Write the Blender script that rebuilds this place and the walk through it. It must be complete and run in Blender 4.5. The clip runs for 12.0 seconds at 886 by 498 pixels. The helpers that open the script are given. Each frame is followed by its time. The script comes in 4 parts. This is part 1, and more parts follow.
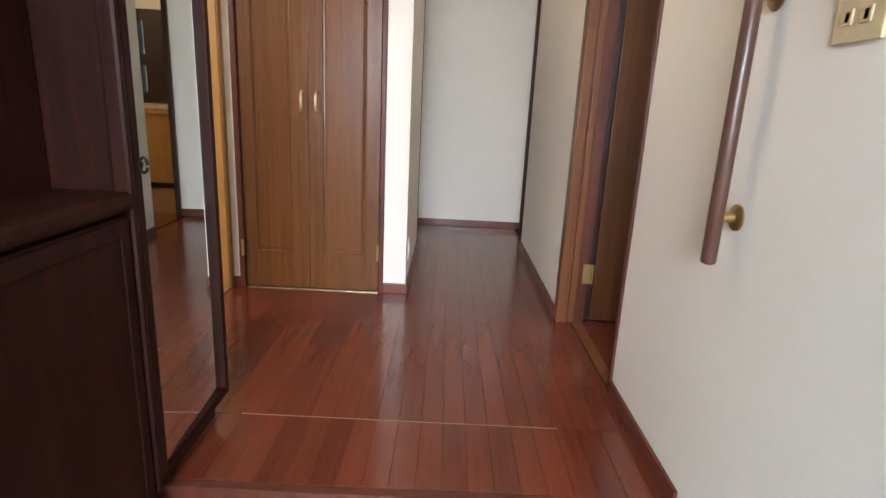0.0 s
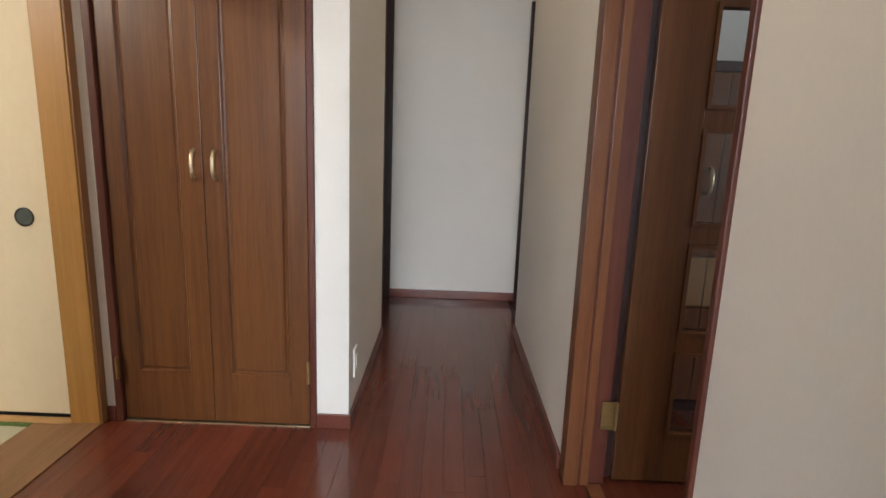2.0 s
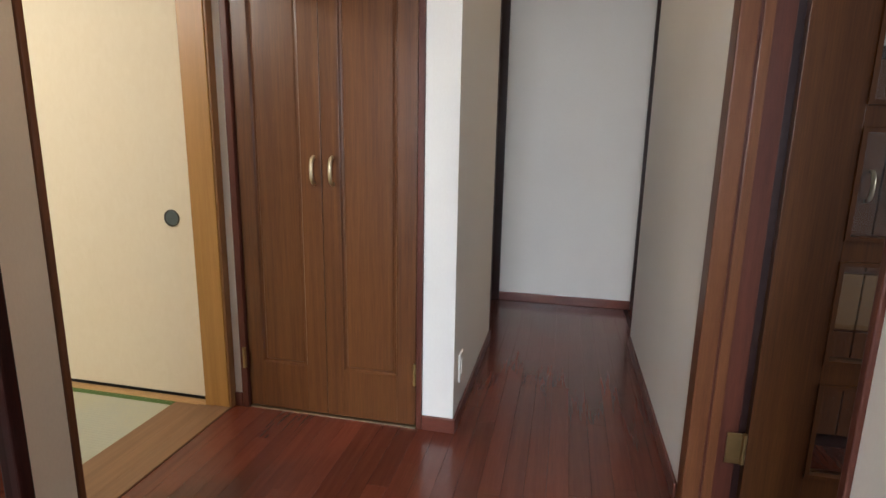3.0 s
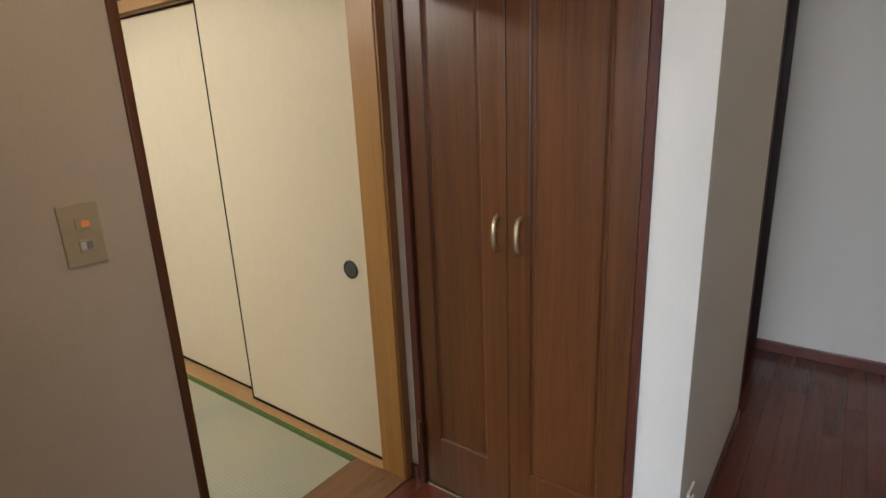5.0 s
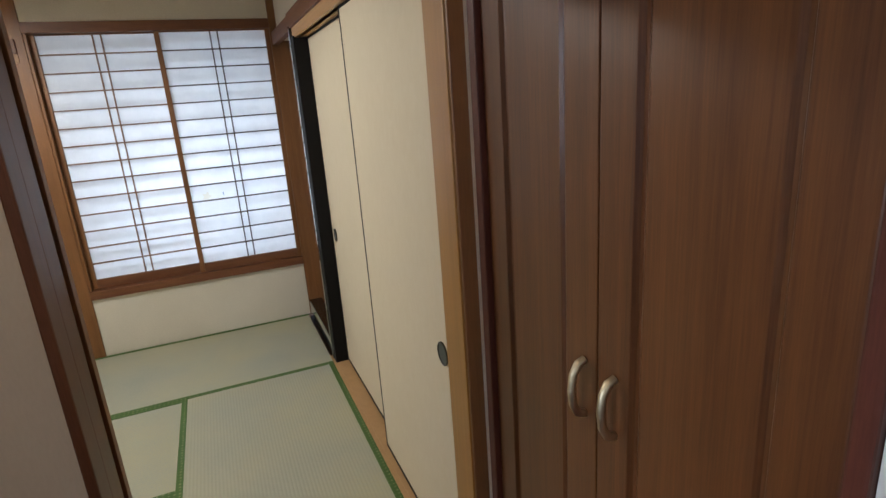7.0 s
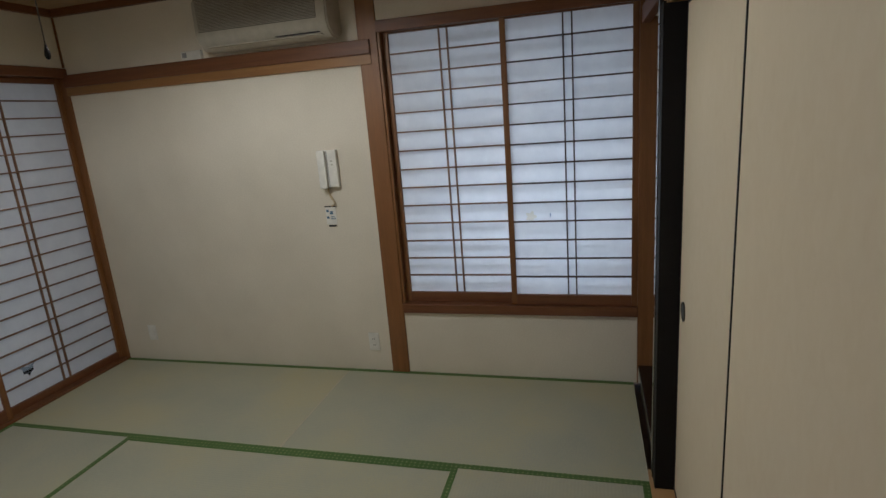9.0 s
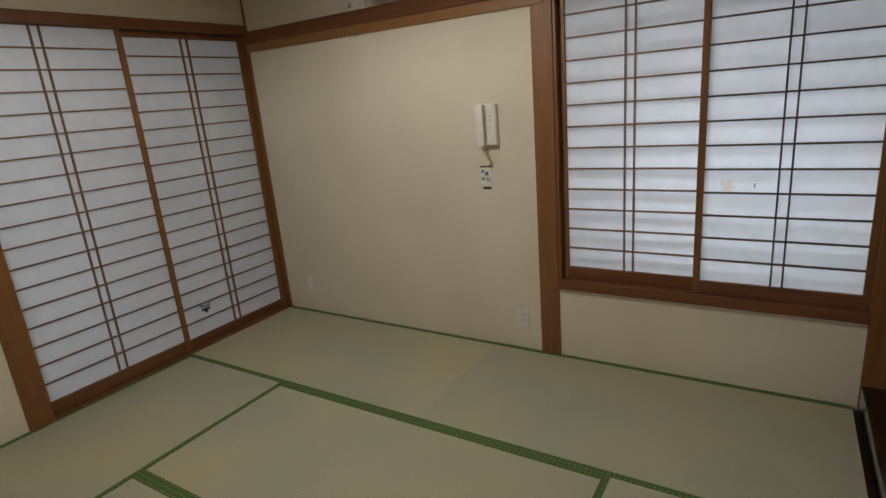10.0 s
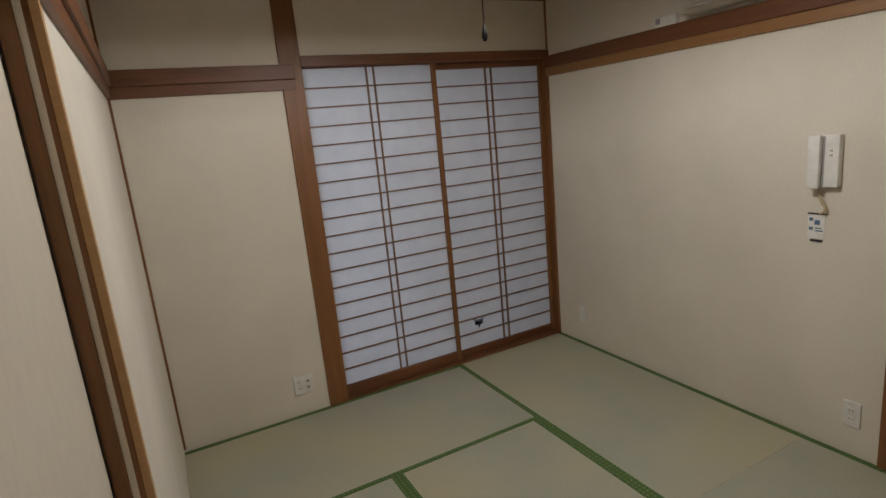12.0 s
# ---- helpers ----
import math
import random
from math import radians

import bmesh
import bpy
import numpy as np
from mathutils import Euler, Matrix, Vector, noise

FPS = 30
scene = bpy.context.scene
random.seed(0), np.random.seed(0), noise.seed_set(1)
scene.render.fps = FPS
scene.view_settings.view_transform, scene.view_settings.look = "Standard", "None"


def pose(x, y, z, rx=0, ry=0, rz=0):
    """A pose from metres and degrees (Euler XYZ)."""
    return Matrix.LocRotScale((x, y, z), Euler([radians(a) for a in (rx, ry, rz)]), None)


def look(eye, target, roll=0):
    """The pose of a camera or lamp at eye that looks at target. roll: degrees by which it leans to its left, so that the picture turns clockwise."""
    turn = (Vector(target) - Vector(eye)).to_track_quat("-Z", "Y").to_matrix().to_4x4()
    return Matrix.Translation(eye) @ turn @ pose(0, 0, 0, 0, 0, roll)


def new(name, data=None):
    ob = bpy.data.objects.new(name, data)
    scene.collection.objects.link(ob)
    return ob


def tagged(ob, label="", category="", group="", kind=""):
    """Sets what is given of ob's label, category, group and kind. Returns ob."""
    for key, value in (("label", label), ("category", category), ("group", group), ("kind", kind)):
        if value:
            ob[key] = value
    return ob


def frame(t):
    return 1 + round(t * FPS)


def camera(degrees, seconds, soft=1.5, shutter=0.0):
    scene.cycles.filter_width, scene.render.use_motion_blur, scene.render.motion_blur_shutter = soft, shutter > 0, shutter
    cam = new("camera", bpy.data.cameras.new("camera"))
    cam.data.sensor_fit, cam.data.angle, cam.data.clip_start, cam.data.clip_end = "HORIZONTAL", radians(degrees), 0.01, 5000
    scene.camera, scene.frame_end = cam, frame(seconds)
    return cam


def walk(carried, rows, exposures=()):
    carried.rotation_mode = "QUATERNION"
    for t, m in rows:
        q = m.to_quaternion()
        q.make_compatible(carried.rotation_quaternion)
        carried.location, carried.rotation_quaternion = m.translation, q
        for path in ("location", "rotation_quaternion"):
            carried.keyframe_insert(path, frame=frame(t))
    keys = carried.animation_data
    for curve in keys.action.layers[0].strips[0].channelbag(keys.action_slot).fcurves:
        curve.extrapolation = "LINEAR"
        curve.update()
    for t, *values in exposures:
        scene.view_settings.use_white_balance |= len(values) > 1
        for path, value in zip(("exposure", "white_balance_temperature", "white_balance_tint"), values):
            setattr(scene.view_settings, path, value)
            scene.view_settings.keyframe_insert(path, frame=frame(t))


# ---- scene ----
cam = camera(78.1, 12.0)
PATH = [
    (0, (0.68, 0.163, 1.044), (0.679, 2.098, 0.539), 2.8),
    (0.5, (0.65, 0.45, 1.028), (0.684, 2.393, 0.553), 2.8),
    (1, (0.679, 0.76, 1.075), (0.71, 2.707, 0.619), 2.8),
    (1.5, (0.723, 0.967, 1.126), (0.761, 2.923, 0.712), 2.8),
    (2, (0.839, 1.091, 1.159), (0.829, 3.052, 0.765), 2.1),
    (2.5, (0.869, 1.097, 1.178), (0.583, 3.039, 0.793), 1.1),
    (2.7, (0.87, 1.098, 1.18), (0.509, 3.026, 0.79), 1.1),
    (4.3, (0.702, 1.593, 1.22), (-0.068, 3.366, 0.708), -1.1),
    (4.5, (0.746, 1.642, 1.281), (-0.227, 3.322, 0.799), -1.3),
    (5, (0.733, 1.735, 1.445), (-0.428, 3.269, 0.898), -2.4),
    (5.5, (0.837, 1.937, 1.497), (-0.473, 3.347, 0.954), -3.2),
    (6, (0.808, 2.117, 1.529), (-0.682, 3.334, 0.981), -3.1),
    (6.5, (0.717, 2.352, 1.548), (-0.918, 3.362, 0.993), -3.4),
    (6.7, (0.683, 2.451, 1.533), (-1.017, 3.349, 0.982), -3.8),
    (8.3, (-0.067, 2.835, 1.602), (-1.994, 2.745, 1.074), -4.1),
    (8.5, (-0.170, 2.838, 1.597), (-2.089, 2.613, 1.084), -4.3),
    (9, (-0.39, 2.824, 1.570), (-2.261, 2.304, 1.093), -4.5),
    (9.5, (-0.550, 2.798, 1.505), (-2.319, 1.985, 1.046), -4.8),
    (10, (-0.669, 2.715, 1.482), (-2.291, 1.676, 0.942), -4.9),
    (10.5, (-0.755, 2.701, 1.504), (-2.187, 1.414, 0.962), -6.3),
    (11, (-0.826, 2.691, 1.535), (-1.996, 1.151, 1.025), -7.3),
    (11.2, (-0.783, 2.675, 1.564), (-1.896, 1.089, 1.07), -7.1),
    (11.5, (-0.839, 2.689, 1.574), (-1.843, 1.021, 1.116), -7.0),
    (12, (-0.88, 2.623, 1.595), (-1.769, 0.884, 1.164), -5.5),
]
walk(cam, [(t, look(eye, target, roll)) for t, eye, target, roll in PATH], [(0, 0.12, 6450, 11), (0.8, 0.04, 6900, 12), (1.4, -0.22, 7300, 13), (2.0, -0.28, 6450, 11), (2.7, -0.32, 6150, 11), (4.4, -0.78, 6300, 11), (5.5, -0.86, 5950, 10), (6.7, -1.10, 5800, 10), (8.4, -1.68, 5650, 10), (9.2, -2.18, 5700, 10), (10, -2.02, 6250, 11), (11, -2.0, 6300, 13), (12, -1.97, 5950, 15)])

# ---- light ----
world = bpy.data.worlds.new("sky")
scene.world = world
world.use_nodes = True
wn = world.node_tree
bg = wn.nodes["Background"]
sky = wn.nodes.new("ShaderNodeTexSky")
sky.sky_type, sky.sun_disc, sky.sun_elevation, sky.sun_rotation = "NISHITA", False, radians(40), radians(200)
wn.links.new(sky.outputs[0], bg.inputs[0])
bg.inputs[1].default_value = 0.08


def area_lamp(name, eye, target, w, h, watts, colour):
    data = bpy.data.lights.new(name, "AREA")
    data.shape, data.size, data.size_y, data.energy, data.color = "RECTANGLE", w, h, watts, colour
    ob = new(name, data)
    ob.matrix_world = look(eye, target)
    return ob


DAY = (0.86, 0.93, 1.0)
WARM = (1.0, 0.74, 0.46)
area_lamp("daylight_window", (-4.45, 2.55, 1.05), (0, 2.45, 1.05), 1.4, 0.60, 44, DAY)
area_lamp("daylight_south", (-2.53, -0.95, 1.05), (-2.53, 2, 1.05), 1.7, 1.95, 3.0, DAY)
entrance_sky = area_lamp("daylight_entrance", (0.6, -2.6, 1.85), (0.6, 3.0, 0.35), 1.5, 1.5, 132, (0.83, 0.915, 1.0))
entrance_sky.data.spread = radians(130)   # narrow spread added to shape the light, as an unseen deep porch would
# fill added to brighten the open glazed door; its source is unseen
area_lamp("fill_side_room", (3.93, 2.0, 1.4), (1.4, 2.2, 0.9), 1.0, 1.0, 30, DAY)


def bulb(name, place, watts, colour, radius):
    data = bpy.data.lights.new(name, "POINT")
    data.energy, data.color, data.shadow_soft_size = watts, colour, radius
    ob = new(name, data)
    ob.location = place
    return ob


bulb("bulb_hall", (0.5, 1.95, 2.30), 16, WARM, 0.10)
# weak fill added to warm the corridor's end wall; no lamp seen there
bulb("fill_corridor", (0.83, 3.75, 2.28), 2.0, WARM, 0.08)
bulb("bulb_far_room", (2.35, 5.55, 2.28), 20, WARM, 0.08)
bulb("bulb_tatami_room", (-2.0, 1.28, 2.300), 190, (1.0, 0.93, 0.80), 0.05)


# ---- materials ----
def base_material(name, rough=0.6, metal=0.0, coat=0.0):
    m = bpy.data.materials.new(name)
    m.use_nodes = True
    b = m.node_tree.nodes["Principled BSDF"]
    b.inputs["Roughness"].default_value = rough
    b.inputs["Metallic"].default_value = metal
    b.inputs["Coat Weight"].default_value = coat
    b.inputs["Coat Roughness"].default_value = 0.12
    return m, m.node_tree, b


def node(nt, kind, **inputs):
    n = nt.nodes.new(kind)
    for k, v in inputs.items():
        n.inputs[k.replace("_", " ")].default_value = v
    return n


def ramp(nt, fac, stops):
    r = nt.nodes.new("ShaderNodeValToRGB")
    while len(r.color_ramp.elements) < len(stops):
        r.color_ramp.elements.new(0.5)
    for e, (p, c) in zip(r.color_ramp.elements, stops):
        e.position, e.color = p, (*c, 1)
    nt.links.new(fac, r.inputs[0])
    return r.outputs[0]


def coords(nt, scale, source="Object", random_shift=False):
    tc = nt.nodes.new("ShaderNodeTexCoord")
    mp = nt.nodes.new("ShaderNodeMapping")
    mp.inputs["Scale"].default_value = scale
    src = tc.outputs[source]
    if random_shift:
        info = nt.nodes.new("ShaderNodeObjectInfo")
        add = nt.nodes.new("ShaderNodeVectorMath")
        add.operation = "MULTIPLY_ADD"
        add.inputs[1].default_value = (1, 1, 1)
        comb = nt.nodes.new("ShaderNodeCombineXYZ")
        mul = nt.nodes.new("ShaderNodeMath")
        mul.operation = "MULTIPLY"
        mul.inputs[1].default_value = 37.0
        nt.links.new(info.outputs["Random"], mul.inputs[0])
        for i in range(3):
            nt.links.new(mul.outputs[0], comb.inputs[i])
        nt.links.new(src, add.inputs[0])
        nt.links.new(comb.outputs[0], add.inputs[2])
        src = add.outputs[0]
    nt.links.new(src, mp.inputs["Vector"])
    return mp.outputs[0]


def bump(nt, b, height, strength, distance=0.002):
    n = node(nt, "ShaderNodeBump", Strength=strength, Distance=distance)
    nt.links.new(height, n.inputs["Height"])
    nt.links.new(n.outputs[0], b.inputs["Normal"])


def wood(name, dark, light, grain, rough=0.4, coat=0.0, vary=0.0, fine=14.0, bump_strength=0.15):
    """Long grain along the axis with the small scale; vary: piece-to-piece shift of tone."""
    m, nt, b = base_material(name, rough, coat=coat)
    v = coords(nt, grain, random_shift=vary > 0)
    n1 = node(nt, "ShaderNodeTexNoise", Scale=1.0, Detail=5.0, Roughness=0.6, Distortion=0.6)
    n2 = node(nt, "ShaderNodeTexNoise", Scale=fine, Detail=4.0, Roughness=0.7)
    nt.links.new(v, n1.inputs["Vector"])
    nt.links.new(v, n2.inputs["Vector"])
    mix = node(nt, "ShaderNodeMix")
    mix.inputs[0].default_value = 0.42
    nt.links.new(n1.outputs[0], mix.inputs[2])
    nt.links.new(n2.outputs[0], mix.inputs[3])
    mid = tuple((a + c) / 2 for a, c in zip(dark, light))
    col = ramp(nt, mix.outputs[0], [(0.32, dark), (0.5, mid), (0.68, light)])
    if vary:
        info = nt.nodes.new("ShaderNodeObjectInfo")
        hsv = nt.nodes.new("ShaderNodeHueSaturation")
        mr = node(nt, "ShaderNodeMapRange")
        mr.inputs["To Min"].default_value, mr.inputs["To Max"].default_value = 1 - vary, 1 + vary
        nt.links.new(info.outputs["Random"], mr.inputs[0])
        nt.links.new(mr.outputs[0], hsv.inputs["Value"])
        nt.links.new(col, hsv.inputs["Color"])
        col = hsv.outputs[0]
    nt.links.new(col, b.inputs["Base Color"])
    rr = node(nt, "ShaderNodeMapRange")
    rr.inputs["To Min"].default_value, rr.inputs["To Max"].default_value = rough * 0.8, rough * 1.25
    nt.links.new(n2.outputs[0], rr.inputs[0])
    nt.links.new(rr.outputs[0], b.inputs["Roughness"])
    bump(nt, b, n2.outputs[0], bump_strength, 0.0006)
    return m


def wallpaper(name, a, c, weave=(90, 90, 30), strength=0.25, rough=0.85):
    m, nt, b = base_material(name, rough)
    v = coords(nt, (1, 1, 1))
    big = node(nt, "ShaderNodeTexNoise", Scale=1.3, Detail=4.0, Roughness=0.55)
    nt.links.new(v, big.inputs["Vector"])
    v2 = coords(nt, weave)
    small = node(nt, "ShaderNodeTexNoise", Scale=2.0, Detail=3.0, Roughness=0.6)
    nt.links.new(v2, small.inputs["Vector"])
    mix = node(nt, "ShaderNodeMix")
    mix.inputs[0].default_value = 0.35
    nt.links.new(big.outputs[0], mix.inputs[2])
    nt.links.new(small.outputs[0], mix.inputs[3])
    nt.links.new(ramp(nt, mix.outputs[0], [(0.3, a), (0.7, c)]), b.inputs["Base Color"])
    bump(nt, b, small.outputs[0], strength, 0.0012)
    rr = node(nt, "ShaderNodeMapRange")
    rr.inputs["To Min"].default_value, rr.inputs["To Max"].default_value = rough - 0.15, rough + 0.1
    nt.links.new(big.outputs[0], rr.inputs[0])
    nt.links.new(rr.outputs[0], b.inputs["Roughness"])
    return m


def plain(name, colour, rough=0.5, metal=0.0, coat=0.0, mottled=0.06):
    m, nt, b = base_material(name, rough, metal, coat)
    n = node(nt, "ShaderNodeTexNoise", Scale=25.0, Detail=4.0)
    nt.links.new(coords(nt, (1, 1, 1)), n.inputs["Vector"])
    lo = tuple(x * (1 - mottled) for x in colour)
    hi = tuple(min(1, x * (1 + mottled)) for x in colour)
    nt.links.new(ramp(nt, n.outputs[0], [(0.35, lo), (0.65, hi)]), b.inputs["Base Color"])
    bump(nt, b, n.outputs[0], 0.05, 0.0005)
    return m


HALL_WALL = wallpaper("hall wallpaper", (0.74, 0.71, 0.66), (0.80, 0.775, 0.725))
ROOM_WALL = wallpaper("plaster wallpaper", (0.64, 0.59, 0.49), (0.83, 0.775, 0.665), (60, 60, 60), 0.4)
# hall paper again, with warm light put into its colour
WARM_LIT_WALL = wallpaper("hall wallpaper tinted for warm light", (0.63, 0.515, 0.385), (0.715, 0.60, 0.465))
CEILING_HALL = wallpaper("hall ceiling paper", (0.74, 0.72, 0.68), (0.78, 0.76, 0.72))
CEILING_ROOM = wood("ceiling board", (0.30, 0.20, 0.10), (0.42, 0.29, 0.16), (14, 1.0, 14), 0.55)
FLOOR_WOOD = wood("red hardwood plank", (0.098, 0.0190, 0.0098), (0.150, 0.036, 0.018), (26, 1.1, 26), 0.20, 0.20, 0.19, fine=8.0, bump_strength=0.0)
DOOR_WOOD = wood("brown door veneer", (0.060, 0.0200, 0.0060), (0.150, 0.0555, 0.0157), (26, 26, 0.7), 0.34, 0.0, fine=12.0, bump_strength=0.06)
DOOR_WOOD.node_tree.nodes["Principled BSDF"].inputs["Specular IOR Level"].default_value = 0.36
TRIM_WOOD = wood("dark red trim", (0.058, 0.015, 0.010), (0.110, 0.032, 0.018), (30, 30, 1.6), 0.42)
BASE_WOOD = wood("dark red baseboard", (0.085, 0.020, 0.013), (0.15, 0.042, 0.024), (6, 6, 40), 0.33, 0.1)
CASE_WOOD = wood("brown door casing", (0.095, 0.032, 0.012), (0.18, 0.066, 0.026), (30, 30, 1.5), 0.35)
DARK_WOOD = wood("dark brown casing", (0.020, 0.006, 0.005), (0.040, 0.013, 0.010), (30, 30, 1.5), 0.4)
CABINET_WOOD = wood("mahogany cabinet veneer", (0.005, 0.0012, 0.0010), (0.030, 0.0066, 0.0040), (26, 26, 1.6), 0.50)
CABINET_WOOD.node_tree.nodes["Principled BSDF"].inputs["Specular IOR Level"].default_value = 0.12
for _w in (TRIM_WOOD, CASE_WOOD):
    _w.node_tree.nodes["Principled BSDF"].inputs["Specular IOR Level"].default_value = 0.25
POST_WOOD = wood("honey cedar post", (0.31, 0.145, 0.029), (0.44, 0.222, 0.056), (34, 34, 1.2), 0.42)
FRAME_WOOD = wood("brown cedar frame", (0.150, 0.060, 0.016), (0.265, 0.116, 0.036), (30, 30, 1.2), 0.45)
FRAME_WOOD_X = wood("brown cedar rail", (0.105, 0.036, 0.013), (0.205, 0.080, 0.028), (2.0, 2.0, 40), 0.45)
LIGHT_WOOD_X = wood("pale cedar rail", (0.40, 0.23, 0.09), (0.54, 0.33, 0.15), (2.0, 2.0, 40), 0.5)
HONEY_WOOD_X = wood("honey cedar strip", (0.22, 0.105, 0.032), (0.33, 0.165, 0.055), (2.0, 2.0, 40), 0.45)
KUMIKO_WOOD = wood("lattice cedar", (0.15, 0.075, 0.035), (0.24, 0.125, 0.06), (3, 3, 12), 0.5)
# same cedar, its colour darkened for bars standing against the window light
KUMIKO_BACKLIT = wood("backlit lattice cedar", (0.050, 0.030, 0.020), (0.085, 0.050, 0.032), (3, 3, 12), 0.55)
SILL_WOOD = wood("worn threshold", (0.17, 0.085, 0.036), (0.28, 0.15, 0.07), (40, 1.5, 40), 0.45)
YELLOW_WOOD = wood("yellow cabinet wood", (0.42, 0.22, 0.06), (0.55, 0.31, 0.10), (20, 20, 1.5), 0.4)
BLACK_LACQUER = plain("black lacquer", (0.006, 0.006, 0.007), 0.10, 0.0, 0.8)
BLACK_FRAME = plain("black frame", (0.006, 0.005, 0.005), 0.6)
BLACK_FRAME.node_tree.nodes["Principled BSDF"].inputs["Specular IOR Level"].default_value = 0.2
BRASS = plain("brushed brass", (0.46, 0.33, 0.14), 0.36, 1.0)
PALE_BRASS = plain("satin brass pull", (0.60, 0.50, 0.33), 0.38, 1.0)
DARK_METAL = plain("dark bronze ring", (0.10, 0.09, 0.08), 0.35, 1.0)
STEEL = plain("grey metal pull", (0.10, 0.12, 0.12), 0.45, 0.6)
IVORY = plain("ivory plastic", (0.56, 0.45, 0.28), 0.38)
WHITE_PLASTIC = plain("white plastic", (0.78, 0.77, 0.72), 0.4)
AC_PLASTIC = plain("aged ivory plastic", (0.46, 0.43, 0.36), 0.45)
AC_GREY = plain("grey grille plastic", (0.12, 0.115, 0.105), 0.5)
GREY_PLASTIC = plain("grey plastic", (0.30, 0.30, 0.30), 0.5)
DARK_PLASTIC = plain("dark plastic", (0.03, 0.03, 0.03), 0.45)
TILE = plain("grey entrance tile", (0.30, 0.29, 0.27), 0.5, 0, 0, 0.2)
RED_BOARD = wood("red alcove board", (0.24, 0.07, 0.025), (0.36, 0.12, 0.05), (2, 30, 30), 0.25, 0.3)
RAIL_WOOD = wood("brown handrail wood", (0.058, 0.024, 0.017), (0.095, 0.042, 0.029), (40, 40, 2), 0.32, 0.0)

# fusuma paper with short fibres
FUSUMA, _nt, _b = base_material("fusuma paper", 0.9)
_n = node(_nt, "ShaderNodeTexNoise", Scale=1.0, Detail=5.0, Roughness=0.65, Distortion=1.2)
_nt.links.new(coords(_nt, (30, 30, 16)), _n.inputs["Vector"])
_big = node(_nt, "ShaderNodeTexNoise", Scale=2.0, Detail=3.0)
_nt.links.new(coords(_nt, (1, 1, 1)), _big.inputs["Vector"])
_m = node(_nt, "ShaderNodeMix")
_m.inputs[0].default_value = 0.3
_nt.links.new(_n.outputs[0], _m.inputs[2])
_nt.links.new(_big.outputs[0], _m.inputs[3])
_nt.links.new(ramp(_nt, _m.outputs[0], [(0.22, (0.62, 0.51, 0.335)), (0.36, (0.725, 0.625, 0.455)), (0.7, (0.76, 0.665, 0.50))]), _b.inputs["Base Color"])
bump(_nt, _b, _n.outputs[0], 0.15, 0.0006)

LEAF_PAPER = wallpaper("beige door paper", (0.56, 0.50, 0.40), (0.66, 0.60, 0.49), (30, 30, 12), 0.15)

# shoji paper lets light through
PAPER = bpy.data.materials.new("shoji paper")
PAPER.use_nodes = True
_nt = PAPER.node_tree
_nt.nodes.remove(_nt.nodes["Principled BSDF"])
_n = node(_nt, "ShaderNodeTexNoise", Scale=7.0, Detail=6.0, Roughness=0.65)
_nt.links.new(coords(_nt, (1, 1, 1)), _n.inputs["Vector"])
_c = ramp(_nt, _n.outputs[0], [(0.3, (0.78, 0.78, 0.80)), (0.7, (0.88, 0.88, 0.89))])
_d, _t = _nt.nodes.new("ShaderNodeBsdfDiffuse"), _nt.nodes.new("ShaderNodeBsdfTranslucent")
_mx = _nt.nodes.new("ShaderNodeMixShader")
_mx.inputs[0].default_value = 0.5
_nt.links.new(_c, _d.inputs[0])
_nt.links.new(_c, _t.inputs[0])
_nt.links.new(_d.outputs[0], _mx.inputs[1])
_nt.links.new(_t.outputs[0], _mx.inputs[2])
_nt.links.new(_mx.outputs[0], _nt.nodes["Material Output"].inputs[0])


def tatami_material(name, scale):
    """Rush weave: fine ribs across the mat."""
    m, nt, b = base_material(name, 0.7)
    w = nt.nodes.new("ShaderNodeTexWave")
    w.bands_direction = "X" if scale[0] > 1 else "Y"
    w.inputs["Scale"].default_value, w.inputs["Distortion"].default_value = 1.0, 0.5
    nt.links.new(coords(nt, scale), w.inputs["Vector"])
    n = node(nt, "ShaderNodeTexNoise", Scale=1.6, Detail=3.0, Roughness=0.5)
    nt.links.new(coords(nt, (1, 1, 1), random_shift=True), n.inputs["Vector"])
    f = node(nt, "ShaderNodeTexNoise", Scale=1.0, Detail=3.0)
    nt.links.new(coords(nt, (40, 260, 1) if scale[0] > 1 else (260, 40, 1)), f.inputs["Vector"])
    mix = node(nt, "ShaderNodeMix")
    mix.inputs[0].default_value = 0.35
    nt.links.new(n.outputs[0], mix.inputs[2])
    nt.links.new(f.outputs[0], mix.inputs[3])
    nt.links.new(ramp(nt, mix.outputs[0], [(0.32, (0.375, 0.390, 0.315)), (0.46, (0.430, 0.430, 0.330)), (0.56, (0.465, 0.450, 0.315)), (0.70, (0.500, 0.455, 0.270))]), b.inputs["Base Color"])
    bump(nt, b, w.outputs["Fac"], 0.26, 0.002)
    return m


TATAMI_Y = tatami_material("rush mat lengthwise", (21, 0.5, 0.5))
TATAMI_X = tatami_material("rush mat crosswise", (0.5, 21, 0.5))

# green cloth border with a pale woven motif
HERI, _nt, _b = base_material("green brocade border", 0.75)
_w = _nt.nodes.new("ShaderNodeTexVoronoi")
_w.distance = "MANHATTAN"
_w.inputs["Scale"].default_value, _w.inputs["Randomness"].default_value = 1.0, 0.12
_nt.links.new(coords(_nt, (46, 46, 1)), _w.inputs["Vector"])
_nt.links.new(ramp(_nt, _w.outputs["Distance"], [(0.20, (0.21, 0.25, 0.105)), (0.34, (0.085, 0.155, 0.036)), (0.8, (0.062, 0.130, 0.026))]), _b.inputs["Base Color"])

